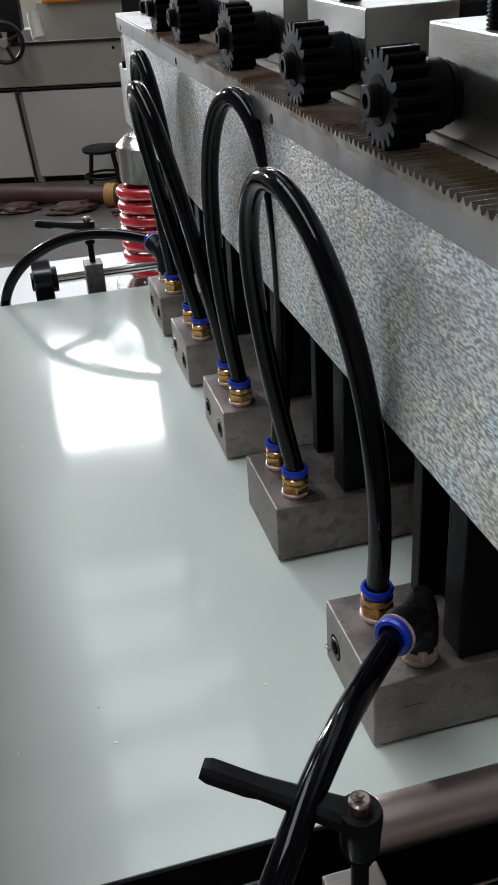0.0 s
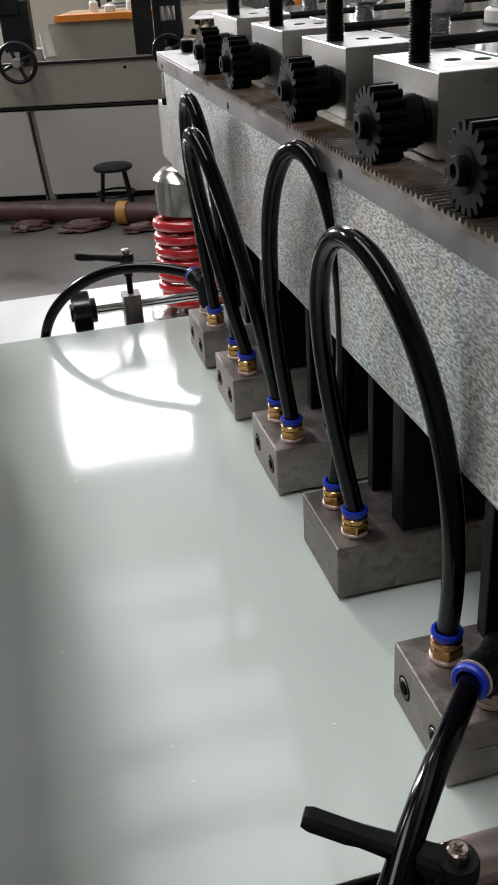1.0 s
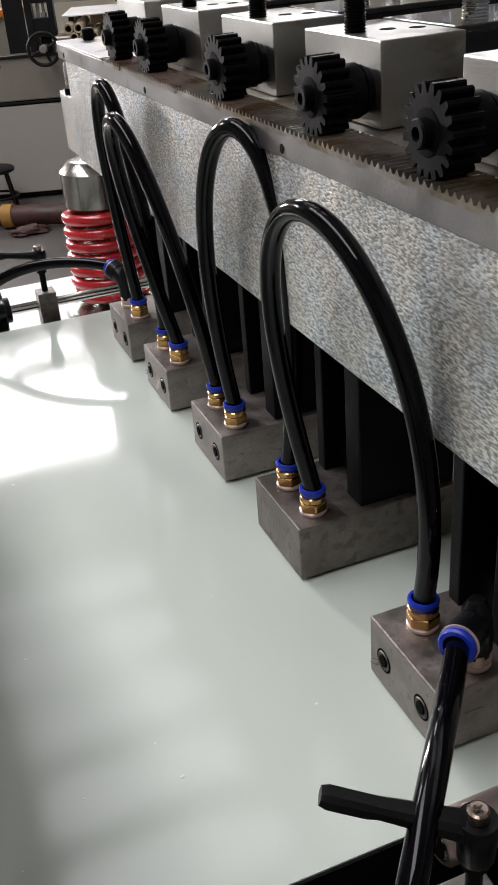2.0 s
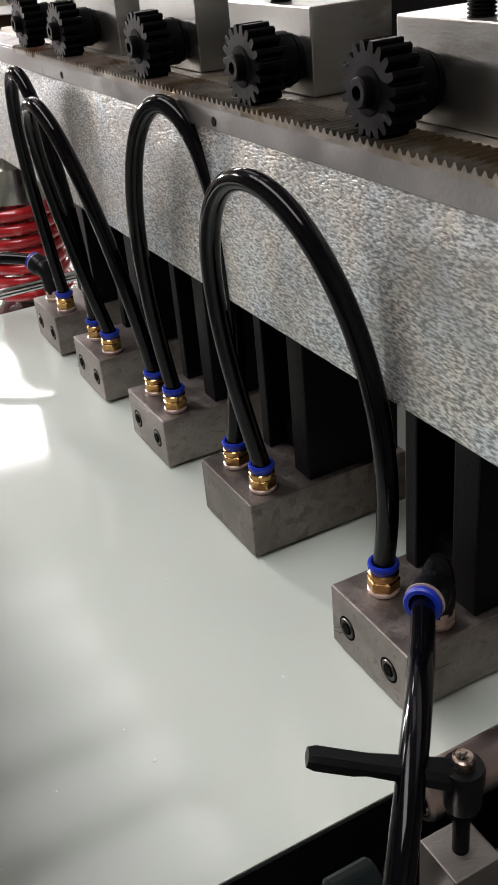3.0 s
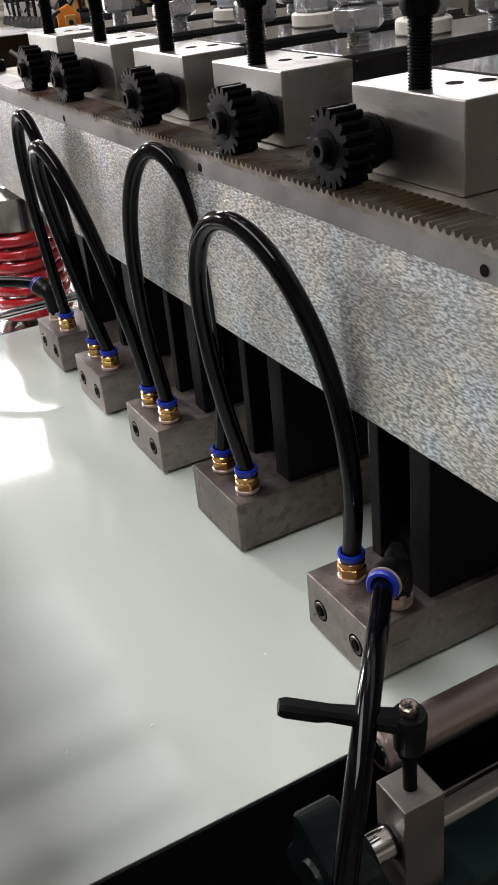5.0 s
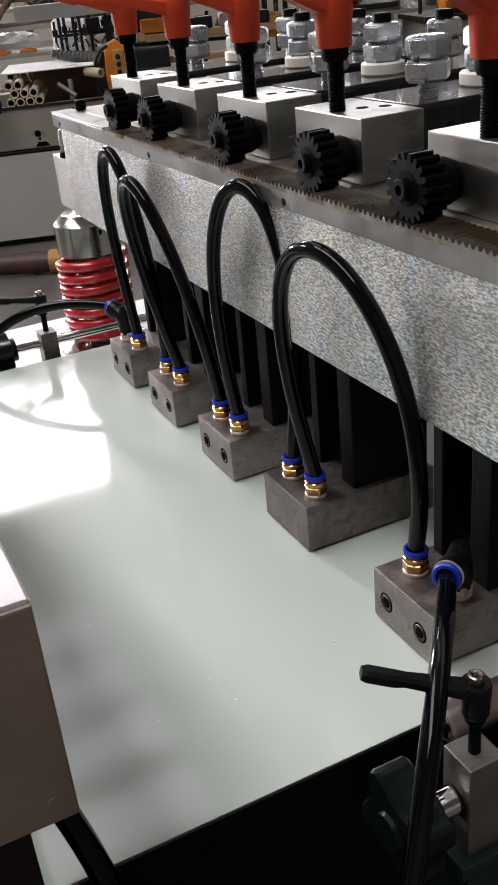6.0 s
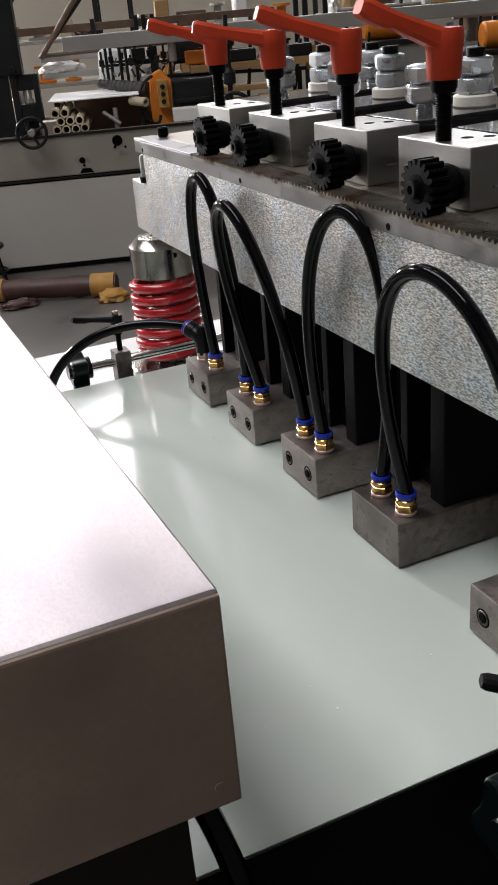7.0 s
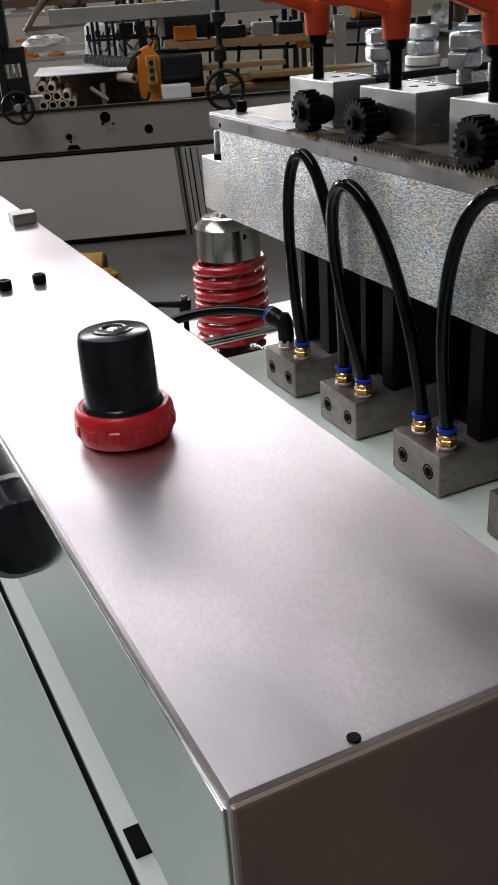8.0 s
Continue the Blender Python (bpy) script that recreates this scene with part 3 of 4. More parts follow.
def lever(parent, base_z, tip, x, y, material, scale=1.0, label="", slim=1.0):
    """A clamping lever: a tapered hub and an arm that rises to a rounded grip."""
    s = scale
    hub = lathe([(0, 0), (0.0088 * s, 0), (0.0092 * s, 0.001 * s), (0.0100 * s, 0.015 * s), (0.0104 * s, 0.0165 * s), (0.0104 * s, 0.024 * s), (0.0096 * s, 0.026 * s), (0, 0.026 * s)], 28, Matrix.Translation((x, y, base_z)))
    a = Vector((x, y, base_z + 0.019 * s))
    b = Vector((x + tip[0], y + tip[1], base_z + tip[2]))
    way = (b - a).normalized()
    side = way.cross(Vector((0, 0, 1))).normalized()
    up = side.cross(way)
    bm = bmesh.new()
    rings = []
    for u, w, h, lift in ((0.0, 0.0100, 0.0078, 0.0), (0.25, 0.0086, 0.0066, 0.0), (0.62, 0.0066, 0.0052, 0.0), (0.70, 0.0066, 0.0066, -0.0006), (0.95, 0.0068, 0.0066, 0.0), (1.0, 0.0056, 0.0050, 0.0)):
        c = a + (b - a) * u + up * lift * s
        w, h = w * s * (0.35 + 0.65 * slim), h * s * slim
        ring = []
        for kx, kz in ((-1, -0.6), (-0.7, -1), (0.7, -1), (1, -0.6), (1, 0.5), (0.6, 1), (-0.6, 1), (-1, 0.5)):
            ring.append(bm.verts.new(c + side * kx * w + up * kz * h))
        rings.append(ring)
    for r0, r1 in zip(rings, rings[1:]):
        for k in range(8):
            bm.faces.new((r0[k], r0[(k + 1) % 8], r1[(k + 1) % 8], r1[k]))
    bm.faces.new(rings[0])
    bm.faces.new(rings[-1])
    join(hub, bm)
    return part("lever", hub, material, parent, label)


def thread(r, z0, z1, pitch, seg=16):
    prof = [(0, z0)]
    z = z0
    while z < z1:
        prof += [(r * 0.86, z), (r, z + pitch * 0.35), (r, z + pitch * 0.55), (r * 0.86, z + pitch * 0.9)]
        z += pitch
    return prof + [(0, z)]


def clamp_unit(k):
    c, gy = UNITS[k]
    ob = thing("clamp_unit", "milled steel clamp body with black pinion and orange lever", "clamp", group="clamps along the rack")
    body = part("body", box(0.041, 0.079, c - 0.0345, c + 0.0345, 0.2168, 0.2500, 0.0007), M["milled"], ob)
    for dx, dy in ((0.0610, -0.004), (0.0715, -0.010)):
        part("screw_hole", lathe([(0, 0.2501), (0.0030, 0.2501), (0.0034, 0.2502), (0.0036, 0.2498)], 20, Matrix.Translation((dx, c + dy, 0))), M["dark_hole"], body)
    part("stamped_mark", box(0.055, 0.062, c - 0.0348, c - 0.034, 0.2275, 0.2287), M["zinc"], body)
    # pinion, facing the rack's outer side
    m = Matrix.Translation((0.0165, gy, 0.2308)) @ pose(0, 0, 0, 0, 90, 0)
    gear = part("pinion", prism(gear_outline(0.0154, 0.0121, 19), 0.0, 0.0120, 0, m), M["black"], ob, "black steel pinion")
    # flat dark ring painted for the shade in the recessed face
    part("recess_shade", lathe([(0.0046, -0.0002), (0.0074, -0.0003), (0.0079, -0.0001)], 28, m), M["dark_hole"], gear)
    part("hub", lathe([(0.0100, 0.0119), (0.0108, 0.0125), (0.0108, 0.0200), (0.0098, 0.0208), (0.0088, 0.0209), (0.0088, 0.0246)], 28, m), M["black"], gear)
    part("clip_ring", lathe([(0.0088, 0.0216), (0.0098, 0.0216), (0.0098, 0.0226), (0.0088, 0.0226)], 24, m), M["black"], gear)
    part("shaft", lathe([(0.0022, -0.0015), (0.0024, -0.0042), (0.0044, -0.0042), (0.0050, -0.0035), (0.0050, 0.001)], 22, m), M["black"], gear, "hollow shaft end")
    part("bore", lathe([(0, -0.0012), (0.0023, -0.0012), (0.0023, -0.004)], 14, m), M["dark_hole"], gear)
    sx, sy = 0.0475, c - 0.001
    at = Matrix.Translation((sx, sy, 0))
    part("stud", lathe(thread(0.0046, 0.2495, 0.276, 0.0012), 18, at), M["black"], ob, "black threaded stud")
    part("collar", lathe([(0.004, 0.2745), (0.0062, 0.2750), (0.0072, 0.2775), (0.0072, 0.2818), (0.004, 0.2818)], 22, at), M["black"], ob)
    lx, ly, lz = LEVERS[k]
    lever(ob, 0.2815, (lx, ly, lz), sx, sy, M["orange"], 0.98, "orange plastic clamping lever", 0.78)


# ---- black carrier plates with double nuts ----
def nut(r, z0, h, turn, m, parent):
    b = lathe([(0, z0), (r * 0.84, z0), (r * 1.02, z0 + h * 0.14), (r * 1.02, z0 + h * 0.86), (r * 0.84, z0 + h), (0, z0 + h)], 6, m @ pose(0, 0, 0, 0, 0, turn))
    bmesh.ops.bevel(b, geom=b.edges[:], offset=0.0005, segments=2, affect="EDGES")
    return part("hex_nut", b, M["zinc"], parent, "zinc-plated hexagon nut")


def carrier(k):
    c = UNITS[k][0]
    ob = thing("carrier_plate", "glossy black carrier plate with tall double-nutted studs", "carrier plate", group="carriers behind the clamps")
    part("plate", box(0.0815, 0.24, c - 0.0235, c + 0.0315, 0.2168, 0.2475, 0.0008), M["black_gloss"], ob)
    part("lid", box(0.0800, 0.236, c - 0.026, c + 0.034, 0.2477, 0.2505, 0.0006), M["black_gloss"], ob)
    part("side_hole", lathe([(0, 0), (0.0025, 0), (0.003, -0.0003)], 14, Matrix.Translation((0.104, c - 0.0237, 0.236)) @ pose(0, 0, 0, 90, 0, 0)), M["dark_hole"], ob)
    for i, (x, dy, lift) in enumerate(((0.102, -0.006, 0.008), (0.148, 0.003, 0.0), (0.192, -0.004, 0.006))):
        m = Matrix.Translation((x, c + dy, 0))
        z = 0.2505
        st = part("stud", lathe(thread(0.0058, z - 0.0005, z + (0.030 if i == 0 else 0.026), 0.0014), 18, m), M["zinc"], ob, "zinc-plated threaded stud")
        if i == 1:
            part("washer", lathe([(0.006, z), (0.0135, z), (0.0145, z + 0.001), (0.0145, z + 0.0068), (0.0135, z + 0.0078), (0.006, z + 0.0078)], 28, m), M["nylon"], st, "white nylon washer")
            z += 0.008
        z += lift
        nut(0.0126, z, 0.0116, 13 + 31 * k + 17 * i, m, st)
        nut(0.0126, z + 0.0121, 0.0112, 48 + 23 * k + 11 * i, m, st)
        if i != 0:
            part("end_cap", rod(0.0062, 0.0058, 0.0006, 18, m, z0=z + 0.0232), M["black"], st)


# ---- red coil spring under the beam's end ----
def coil_spring():
    ob = thing("coil_spring", "red painted heavy coil spring with a turned steel cap", "spring", (0.0, 0, 0))
    cx, cy, r, wire = 0.038, 0.585, 0.0330, 0.0052
    pts = []
    turns, z0, z1 = 7.3, -0.0165, 0.074
    n = int(turns * 28)
    for i in range(n + 1):
        u = i / n
        a = 2 * math.pi * turns * u
        # closed end coils
        z = z0 + (z1 - z0) * (u + 0.012 * math.sin(2 * math.pi * u))
        pts.append((cx + r * math.cos(a), cy + r * math.sin(a), z))
    part("coil", sweep(pts, wire, 14), M["spring"], ob)
    m = Matrix.Translation((cx, cy, 0))
    cap = part("cap", lathe([(0, 0.0735), (0.0315, 0.0735), (0.0325, 0.0745), (0.0325, 0.1045), (0.0238, 0.1135), (0.0225, 0.1138), (0.012, 0.1142), (0.009, 0.1172), (0, 0.1178)], 56, m), M["turned"], ob, "turned steel cap with a chamfered top")
    part("core", rod(0.016, 0.10, 0.001, 24, m, z0=-0.022), M["turned"], ob, "steel guide rod")
    part("cap_hole", lathe([(0, 0), (0.0026, 0), (0.003, -0.0004)], 14, Matrix.Translation((cx + 0.0325 * 0.1, cy - 0.0325 * 0.996, 0.098)) @ pose(0, 0, 0, 90, 0, 0)), M["dark_hole"], cap)


# ---- rod clamps at both ends of the plate ----
def rod_clamp(near):
    """A square post on a rod, locked by a small black lever, with a lobed knob on the rod's end."""
    s = 1 if near else -1
    y = -0.1272 if near else 0.533
    dz = 0.0 if near else -0.0085
    x0, x1 = (-0.0425, -0.0245) if near else (-0.042, -0.026)
    cx = (x0 + x1) / 2
    ob = thing("rod_clamp", ("bright" if near else "grey") + " steel rod clamp with a small black locking lever", "clamp", group="rod clamps")
    low = -0.0228 if near else -0.028
    part("post", box(x0, x1, y - 0.0090, y + 0.0090, low, 0.027 + dz, 0.0007), M["post"] if near else M["block_dark"], ob, "sawn square steel post")
    if near:
        part("foot", box(x0 - 0.006, x1 + 0.012, y - 0.0130, y + 0.0112, low - 0.007, low - 0.0002, 0.001), M["green_dark"], ob, "dark green foot plate")
    part("stud", rod(0.0027, 0.026, 0.0003, 16, Matrix.Translation((cx, y, 0.026 + dz))), M["black"], ob)
    part("stud_sleeve", rod(0.0044, 0.006, 0.0005, 16, Matrix.Translation((cx, y, 0.0435 + dz))), M["black"], ob)
    lv = lever(ob, 0.0475 + dz, (-0.040, 0.021 * s, 0.0240) if near else (-0.045, -0.006, 0.0215), cx, y, M["black_plastic"], 0.62, "black plastic locking lever", 0.72)
    m = Matrix.Translation((cx, y, 0.0635 + dz))
    sc = part("cap_screw", lathe([(0, 0.0), (0.0030, 0.0), (0.0034, 0.0005), (0.0034, 0.0038), (0.0027, 0.0043), (0.0013, 0.0042), (0, 0.0036)], 24, m), M["screw"], lv, "browned cross-head cap screw")
    for t in (20, 110):
        part("slot", prism([(-0.0016, -0.0003), (0.0016, -0.0003), (0.0016, 0.0003), (-0.0016, 0.0003)], 0.0037, 0.0044, 0, m @ pose(0, 0, 0, 0, 0, t)), M["ink"], sc)
    z = 0.0045 if near else 0.0075
    if near:
        part("rod", bar((-0.062, y, z), (0.42, y, z), 0.0062, 28), M["chrome"], ob, "chromed steel rod")
        part("rod_ring", lathe([(0.006, 0), (0.0070, 0), (0.0070, 0.0012), (0.006, 0.0012)], 26, along((x0 - 0.0016, y, z), (0, y, z))), M["black"], ob)
    else:
        part("rod", bar((-0.074, y, z), (0.20, y, z), 0.0048, 24), M["chrome"], ob, "chromed steel rod")
    # lobed knob
    pts = []
    for i in range(72):
        a = 2 * math.pi * i / 72 + 0.5
        rr = (0.0212 if near else 0.0150) * (1 + 0.20 * math.cos(4 * a) + 0.03 * math.cos(8 * a))
        pts.append((rr * math.cos(a - 0.5), rr * math.sin(a - 0.5)))
    kx = -0.0755 if near else -0.088
    mk = Matrix.Translation((kx, y, z)) @ pose(0, 0, 0, 0, 90, 0)
    kn = part("knob", prism(pts, 0.0, 0.0165, 0.0012, mk), M["knob"], ob, "dark green-black lobed knob")
    part("knob_hub", lathe([(0.0, -0.002), (0.008, -0.002), (0.0112, 0.0115), (0.0112, 0.021), (0.0, 0.022)], 24, mk), M["knob"], kn)
    if not near:
        part("hanger", box(kx + 0.002, kx + 0.012, y - 0.006, y + 0.006, -0.028, z - 0.006, 0.001), M["black_plastic"], ob, "black bracket under the rod")


def guide_tube():
    ob = thing("guide_tube", "polished pinkish steel tube lying along the plate's edge", "tube")
    part("tube", lathe([(0.0070, 0), (0.0082, 0.0), (0.0094, 0.0014), (0.0094, 0.46), (0.007, 0.46)], 36, along((-0.024, -0.0922, 0.008), (0.44, -0.0922, 0.008))), M["bronze"], ob)
    part("end_plug", rod(0.0069, 0.006, 0.0008, 28, along((-0.0245, -0.0922, 0.008), (0.44, -0.0922, 0.008))), M["chrome"], ob)
    tagged(finish("tube_bracket", box(0.20, 0.23, -0.105, -0.0815, -0.10, -0.0016, 0.001), M["green_dark"]), "dark green bracket under a polished tube", "bracket")


# ---- cover box over the plate ----
COVER = (-0.2965, -0.1965, -0.1502, 0.52, 0.1085, 0.1847)


def cover():
    x0, x1, y0, y1, z0, z1 = COVER
    ob = thing("cover_box", "brushed steel cover box with a brown end face", "cover")
    part("shell", box(x0, x1, y0, y1, z0, z1, 0.0022, seg=3), M["cover"], ob)
    part("end_plate", box(x0 + 0.0003, x1 - 0.0003, y0 - 0.0012, y0 + 0.001, z0 + 0.0003, z1 - 0.0012, 0.0009), M["cover_side"], ob, "stained brown end plate, darkened as its face is unlit")
    part("side_sheet", box(x0 - 0.001, x0 + 0.0005, y0 + 0.001, y1 - 0.002, z0 + 0.001, z1 - 0.0028, 0.0004), M["polished"], ob, "polished steel side sheet")
    part("rivet", rod(0.0016, 0.0006, 0.0002, 12, Matrix.Translation((-0.2665, y0 + 0.0025, z1))), M["black"], ob)
    part("end_screw", lathe([(0, 0.0), (0.0016, 0.0), (0.002, -0.0005)], 14, Matrix.Translation((x1 - 0.007, y0 - 0.0014, z0 + 0.0085)) @ pose(0, 0, 0, 90, 0, 0)), M["cover_side"], ob)
    for x, y in ((-0.2345, 0.2225), (-0.2530, 0.2225)):
        b = part("cap_bolt", rod(0.0036, 0.0052, 0.0006, 18, Matrix.Translation((x, y, z1))), M["black"], ob, "black socket-head bolt")
        part("socket", prism(hexagon(0.0018), 0.0050, 0.0054, 0, Matrix.Translation((x, y, z1))), M["dark_hole"], b)
    st = thing("cover_stand", "dark sheet-steel stand below the cover box", "stand")
    part("near_leg", box(x0 + 0.004, x1 - 0.0145, y0 + 0.012, NEAR_Y - 0.008, FLOOR, z0 - 0.0004, 0.001), M["stand"], st)
    part("far_leg", box(x0 + 0.006, x1 - 0.006, 0.51, 0.5185, -0.0275, z0 - 0.0004, 0.001), M["stand"], st)
    # a small bright block on the far part of the cover
    tagged(finish("end_stop", box(-0.2140, -0.1980, 0.365, 0.379, z1 + 0.0002, z1 + 0.0075, 0.0006), M["milled"]), "small bright steel block on the cover", "block")
    tagged(finish("foot_tray", box(-0.36, -0.185, -0.135, NEAR_Y - 0.0045, -0.122, -0.116, 0.001), M["grey_sheet"]), "light grey sheet-metal tray by the machine", "tray")


def regulator():
    ob = thing("regulator_knob", "black pressure regulator knob with a red locking ring", "regulator knob")
    m = Matrix.Translation((-0.2575, 0.0175, COVER[5])) @ pose(0, 0, 0, -2, 0, 0)
    prof = [(0, 0.0385), (0.0100, 0.0386), (0.0118, 0.0380), (0.0125, 0.0364), (0.0131, 0.014), (0.0139, 0.0132), (0.0144, 0.0120), (0.0144, 0.006), (0, 0.006)]
    kn = part("knob", lathe(prof, 40, m), M["knob_black"], ob)
    part("top_mark", lathe([(0.0035, 0.0386), (0.0042, 0.0390), (0.0065, 0.0390), (0.0072, 0.0386)], 28, m), M["knob_black"], kn)
    part("top_dimple", lathe([(0, 0.0391), (0.0016, 0.0390), (0.002, 0.0386)], 16, m), M["zinc"], kn)
    part("ring", lathe([(0.0142, 0.0122), (0.0158, 0.0124), (0.0170, 0.0112), (0.0174, 0.0090), (0.0172, 0.0036), (0.0160, 0.0008), (0.012, 0.0002)], 40, m), M["red_plastic"], ob, "red plastic locking ring")
    for i in range(12):
        part("lug", prism([(-0.0026, 0.0160), (0.0026, 0.0160), (0.0022, 0.0177), (-0.0022, 0.0177)], 0.0036, 0.0082, 0.0005, m @ pose(0, 0, 0, 0, 0, 30 * i)), M["red_plastic"], ob)


def side_motor():
    ob = thing("filter_bowl", "black cylindrical filter bowl fixed to the cover's side", "filter bowl")
    m = along((-0.2995, 0.027, 0.1475), (-0.2995, 0.16, 0.1475))
    part("body", lathe([(0, 0), (0.012, 0.0), (0.0155, 0.003), (0.0165, 0.008), (0.0165, 0.12), (0, 0.12)], 32, m), M["knob_black"], ob)
    part("band", lathe([(0.0164, 0.02), (0.0172, 0.02), (0.0172, 0.024), (0.0164, 0.024)], 32, m), M["chrome"], ob)


# ---- the machine across the hall ----
# its own axes: u along its front, v into its depth, z up from the floor
BACK = Matrix.Translation((0.698, 4.419, FLOOR)) @ pose(0, 0, 0, 0, 0, -18.2)


def back_thing(name, label, category, group=""):
    ob = thing(name, label, category, group=group)
    ob.matrix_world = BACK
    return ob


def hand_wheel(u, z, r, stem):
    ob = back_thing("hand_wheel", "black cast-iron hand wheel on a spindle", "hand wheel", "hand wheels on the machine")
    m = Matrix.Translation((u, -0.10, z)) @ pose(0, 0, 0, 90, 0, 0)
    ring = [(r * math.cos(2 * math.pi * i / 40), r * math.sin(2 * math.pi * i / 40), 0) for i in range(41)]
    b = sweep(ring, r * 0.12, 10)
    part("rim", b, M["iron"], ob, m=m)
    for i in range(4):
        a = i * math.pi / 2 + 0.4
        part("spoke", bar((0, 0, 0), (r * math.cos(a), r * math.sin(a), 0), r * 0.10, 8), M["iron"], ob, m=m)
    part("hub", rod(r * 0.26, 0.05, 0.004, 18, m @ Matrix.Translation((0, 0, -0.03))), M["steel_frame"], ob)
    part("spindle", bar((u, -0.10, z), (u, 0.10, z), r * 0.12, 10), M["iron"], ob)
    part("bracket", box(u - 0.025, u + 0.025, 0.04, 0.10, 0.60, z + 0.04, 0.004), M["iron"], ob)
    if stem:
        part("stem", lathe([(0.012, z), (0.012, z + 0.11), (0.03, z + 0.12), (0.03, z + 0.17), (0.014, z + 0.19), (0.014, z + 0.27), (0.036, z + 0.29), (0.036, z + 0.33), (0.012, z + 0.34), (0.012, z + 0.42)], 16, Matrix.Translation((u, 0.02, 0))), M["iron"], ob)


def back_machine():
    ob = back_thing("bag_machine", "long beige-grey bag-making machine with a wide lower panel", "machine")
    part("bed", box(-2.4, 2.6, 0.0, 0.10, 0.455, 0.645, 0.006), M["machine"], ob, "beige painted bed with drilled holes")
    part("bed_back", box(-2.4, 2.6, 0.70, 0.80, 0.455, 0.645, 0.006), M["machine"], ob)
    part("ledge", box(-2.4, 2.6, -0.008, 0.012, 0.640, 0.652, 0.002), M["iron"], ob)
    part("seam_strip", box(-2.4, 2.6, -0.004, 0.02, 0.441, 0.451, 0.002), M["iron"], ob)
    for u0, u1 in ((-2.3, -0.672), (-0.638, 0.758), (0.792, 2.4)):
        part("panel", prism([(u0, 0.03), (u1, 0.03), (u1 - 0.03, 0.434), (u0 - 0.03, 0.434)], -0.015, 0.0, 0.003, pose(0, 0, 0, 90, 0, 0)), M["machine_panel"], ob, "smooth grey sheet-metal panel")
    for u in (-0.655, 0.775):
        part("upright", prism([(u - 0.025, 0.0), (u + 0.03, 0.0), (u, 0.434), (u - 0.055, 0.434)], -0.05, -0.018, 0.002, pose(0, 0, 0, 90, 0, 0)), M["machine"], ob)
        for du, w in ((0.0, 0.010), (0.034, 0.006), (0.058, 0.008), (0.092, 0.005))[:4 if u > 0 else 1]:
            part("gap", prism([(u + du - 0.004, 0.01), (u + du - 0.004 + w, 0.01), (u + du - 0.034 + w, 0.43), (u + du - 0.034, 0.43)], 0.0190, 0.0200, 0, pose(0, 0, 0, 90, 0, 0)), M["iron"], ob)
    part("plinth", box(-2.3, 2.5, 0.04, 0.75, 0.0, 0.03, 0.002), M["iron"], ob)
    part("inner_wall", box(-2.3, 2.5, 0.30, 0.33, 0.03, 0.60), M["iron"], ob)
    for u, z, r in ((0.235, 0.522, 0.013), (0.24, 0.498, 0.005), (0.415, 0.598, 0.022), (0.40, 0.57, 0.006), (0.45, 0.566, 0.005), (0.615, 0.530, 0.018), (-0.2, 0.61, 0.006), (1.3, 0.56, 0.014)):
        part("drilled_hole", lathe([(0, 0), (r, 0), (r * 1.15, 0.002)], 16, Matrix.Translation((u, -0.001, z)) @ pose(0, 0, 0, 90, 0, 0)), M["dark_hole"], ob)
    part("worn_slot", prism([(0.215, 0.462), (0.285, 0.462), (0.27, 0.482), (0.23, 0.484)], 0.001, 0.002, 0, pose(0, 0, 0, 90, 0, 0)), M["dark_hole"], ob)
    # deck between the two sides
    part("deck", box(-2.4, 2.6, 0.10, 0.70, 0.56, 0.58, 0.002), M["iron"], ob)
    hand_wheel(-0.68, 0.665, 0.085, False)
    hand_wheel(0.028, 0.680, 0.068, False)
    hand_wheel(0.985, 0.688, 0.085, True)

    col = back_thing("pull_column", "black iron column with slotted side plates", "column")
    part("side_plate", box(-0.045, -0.012, 0.0, 0.06, 0.66, 0.93, 0.004), M["iron"], col)
    part("side_plate", box(0.058, 0.085, 0.0, 0.06, 0.72, 0.93, 0.004), M["iron"], col)
    part("bridge", box(-0.012, 0.058, 0.005, 0.055, 0.86, 0.93, 0.004), M["iron"], col)
    part("bridge", box(-0.012, 0.058, 0.005, 0.055, 0.72, 0.80, 0.004), M["iron"], col)
    part("pin", bar((0.012, 0.03, 0.80), (0.012, 0.03, 0.86), 0.008, 10), M["steel_frame"], col)
    part("pin", bar((0.036, 0.03, 0.80), (0.036, 0.03, 0.86), 0.008, 10), M["steel_frame"], col)
    part("nut", rod(0.014, 0.02, 0.002, 6, Matrix.Translation((0.036, 0.03, 0.80))), M["steel_frame"], col)
    part("upper", box(-0.09, 0.020, -0.01, 0.08, 0.93, 1.45, 0.006), M["iron"], col)
    part("clamp_bolt", bar((-0.02, -0.03, 0.955), (-0.02, 0.0, 0.955), 0.016, 8), M["iron"], col)
    part("plate", box(-0.14, -0.05, 0.0, 0.02, 0.66, 1.40, 0.003), M["iron"], col)
    col = back_thing("pull_column", "black iron column with slotted side plates", "column")
    part("lower", box(-0.76, -0.62, 0.0, 0.06, 0.70, 0.92, 0.006), M["iron"], col)
    part("upper", box(-0.78, -0.66, -0.01, 0.08, 0.86, 1.45, 0.006), M["iron"], col)

    tagged(back_part("film_sheet", box(0.10, 0.545, 0.12, 0.62, 0.785, 0.791, 0.002), M["film"]), "white plastic sheet lying on the machine", "sheet")
    tr = back_thing("sheet_trestle", "dark iron trestle under a white sheet", "trestle")
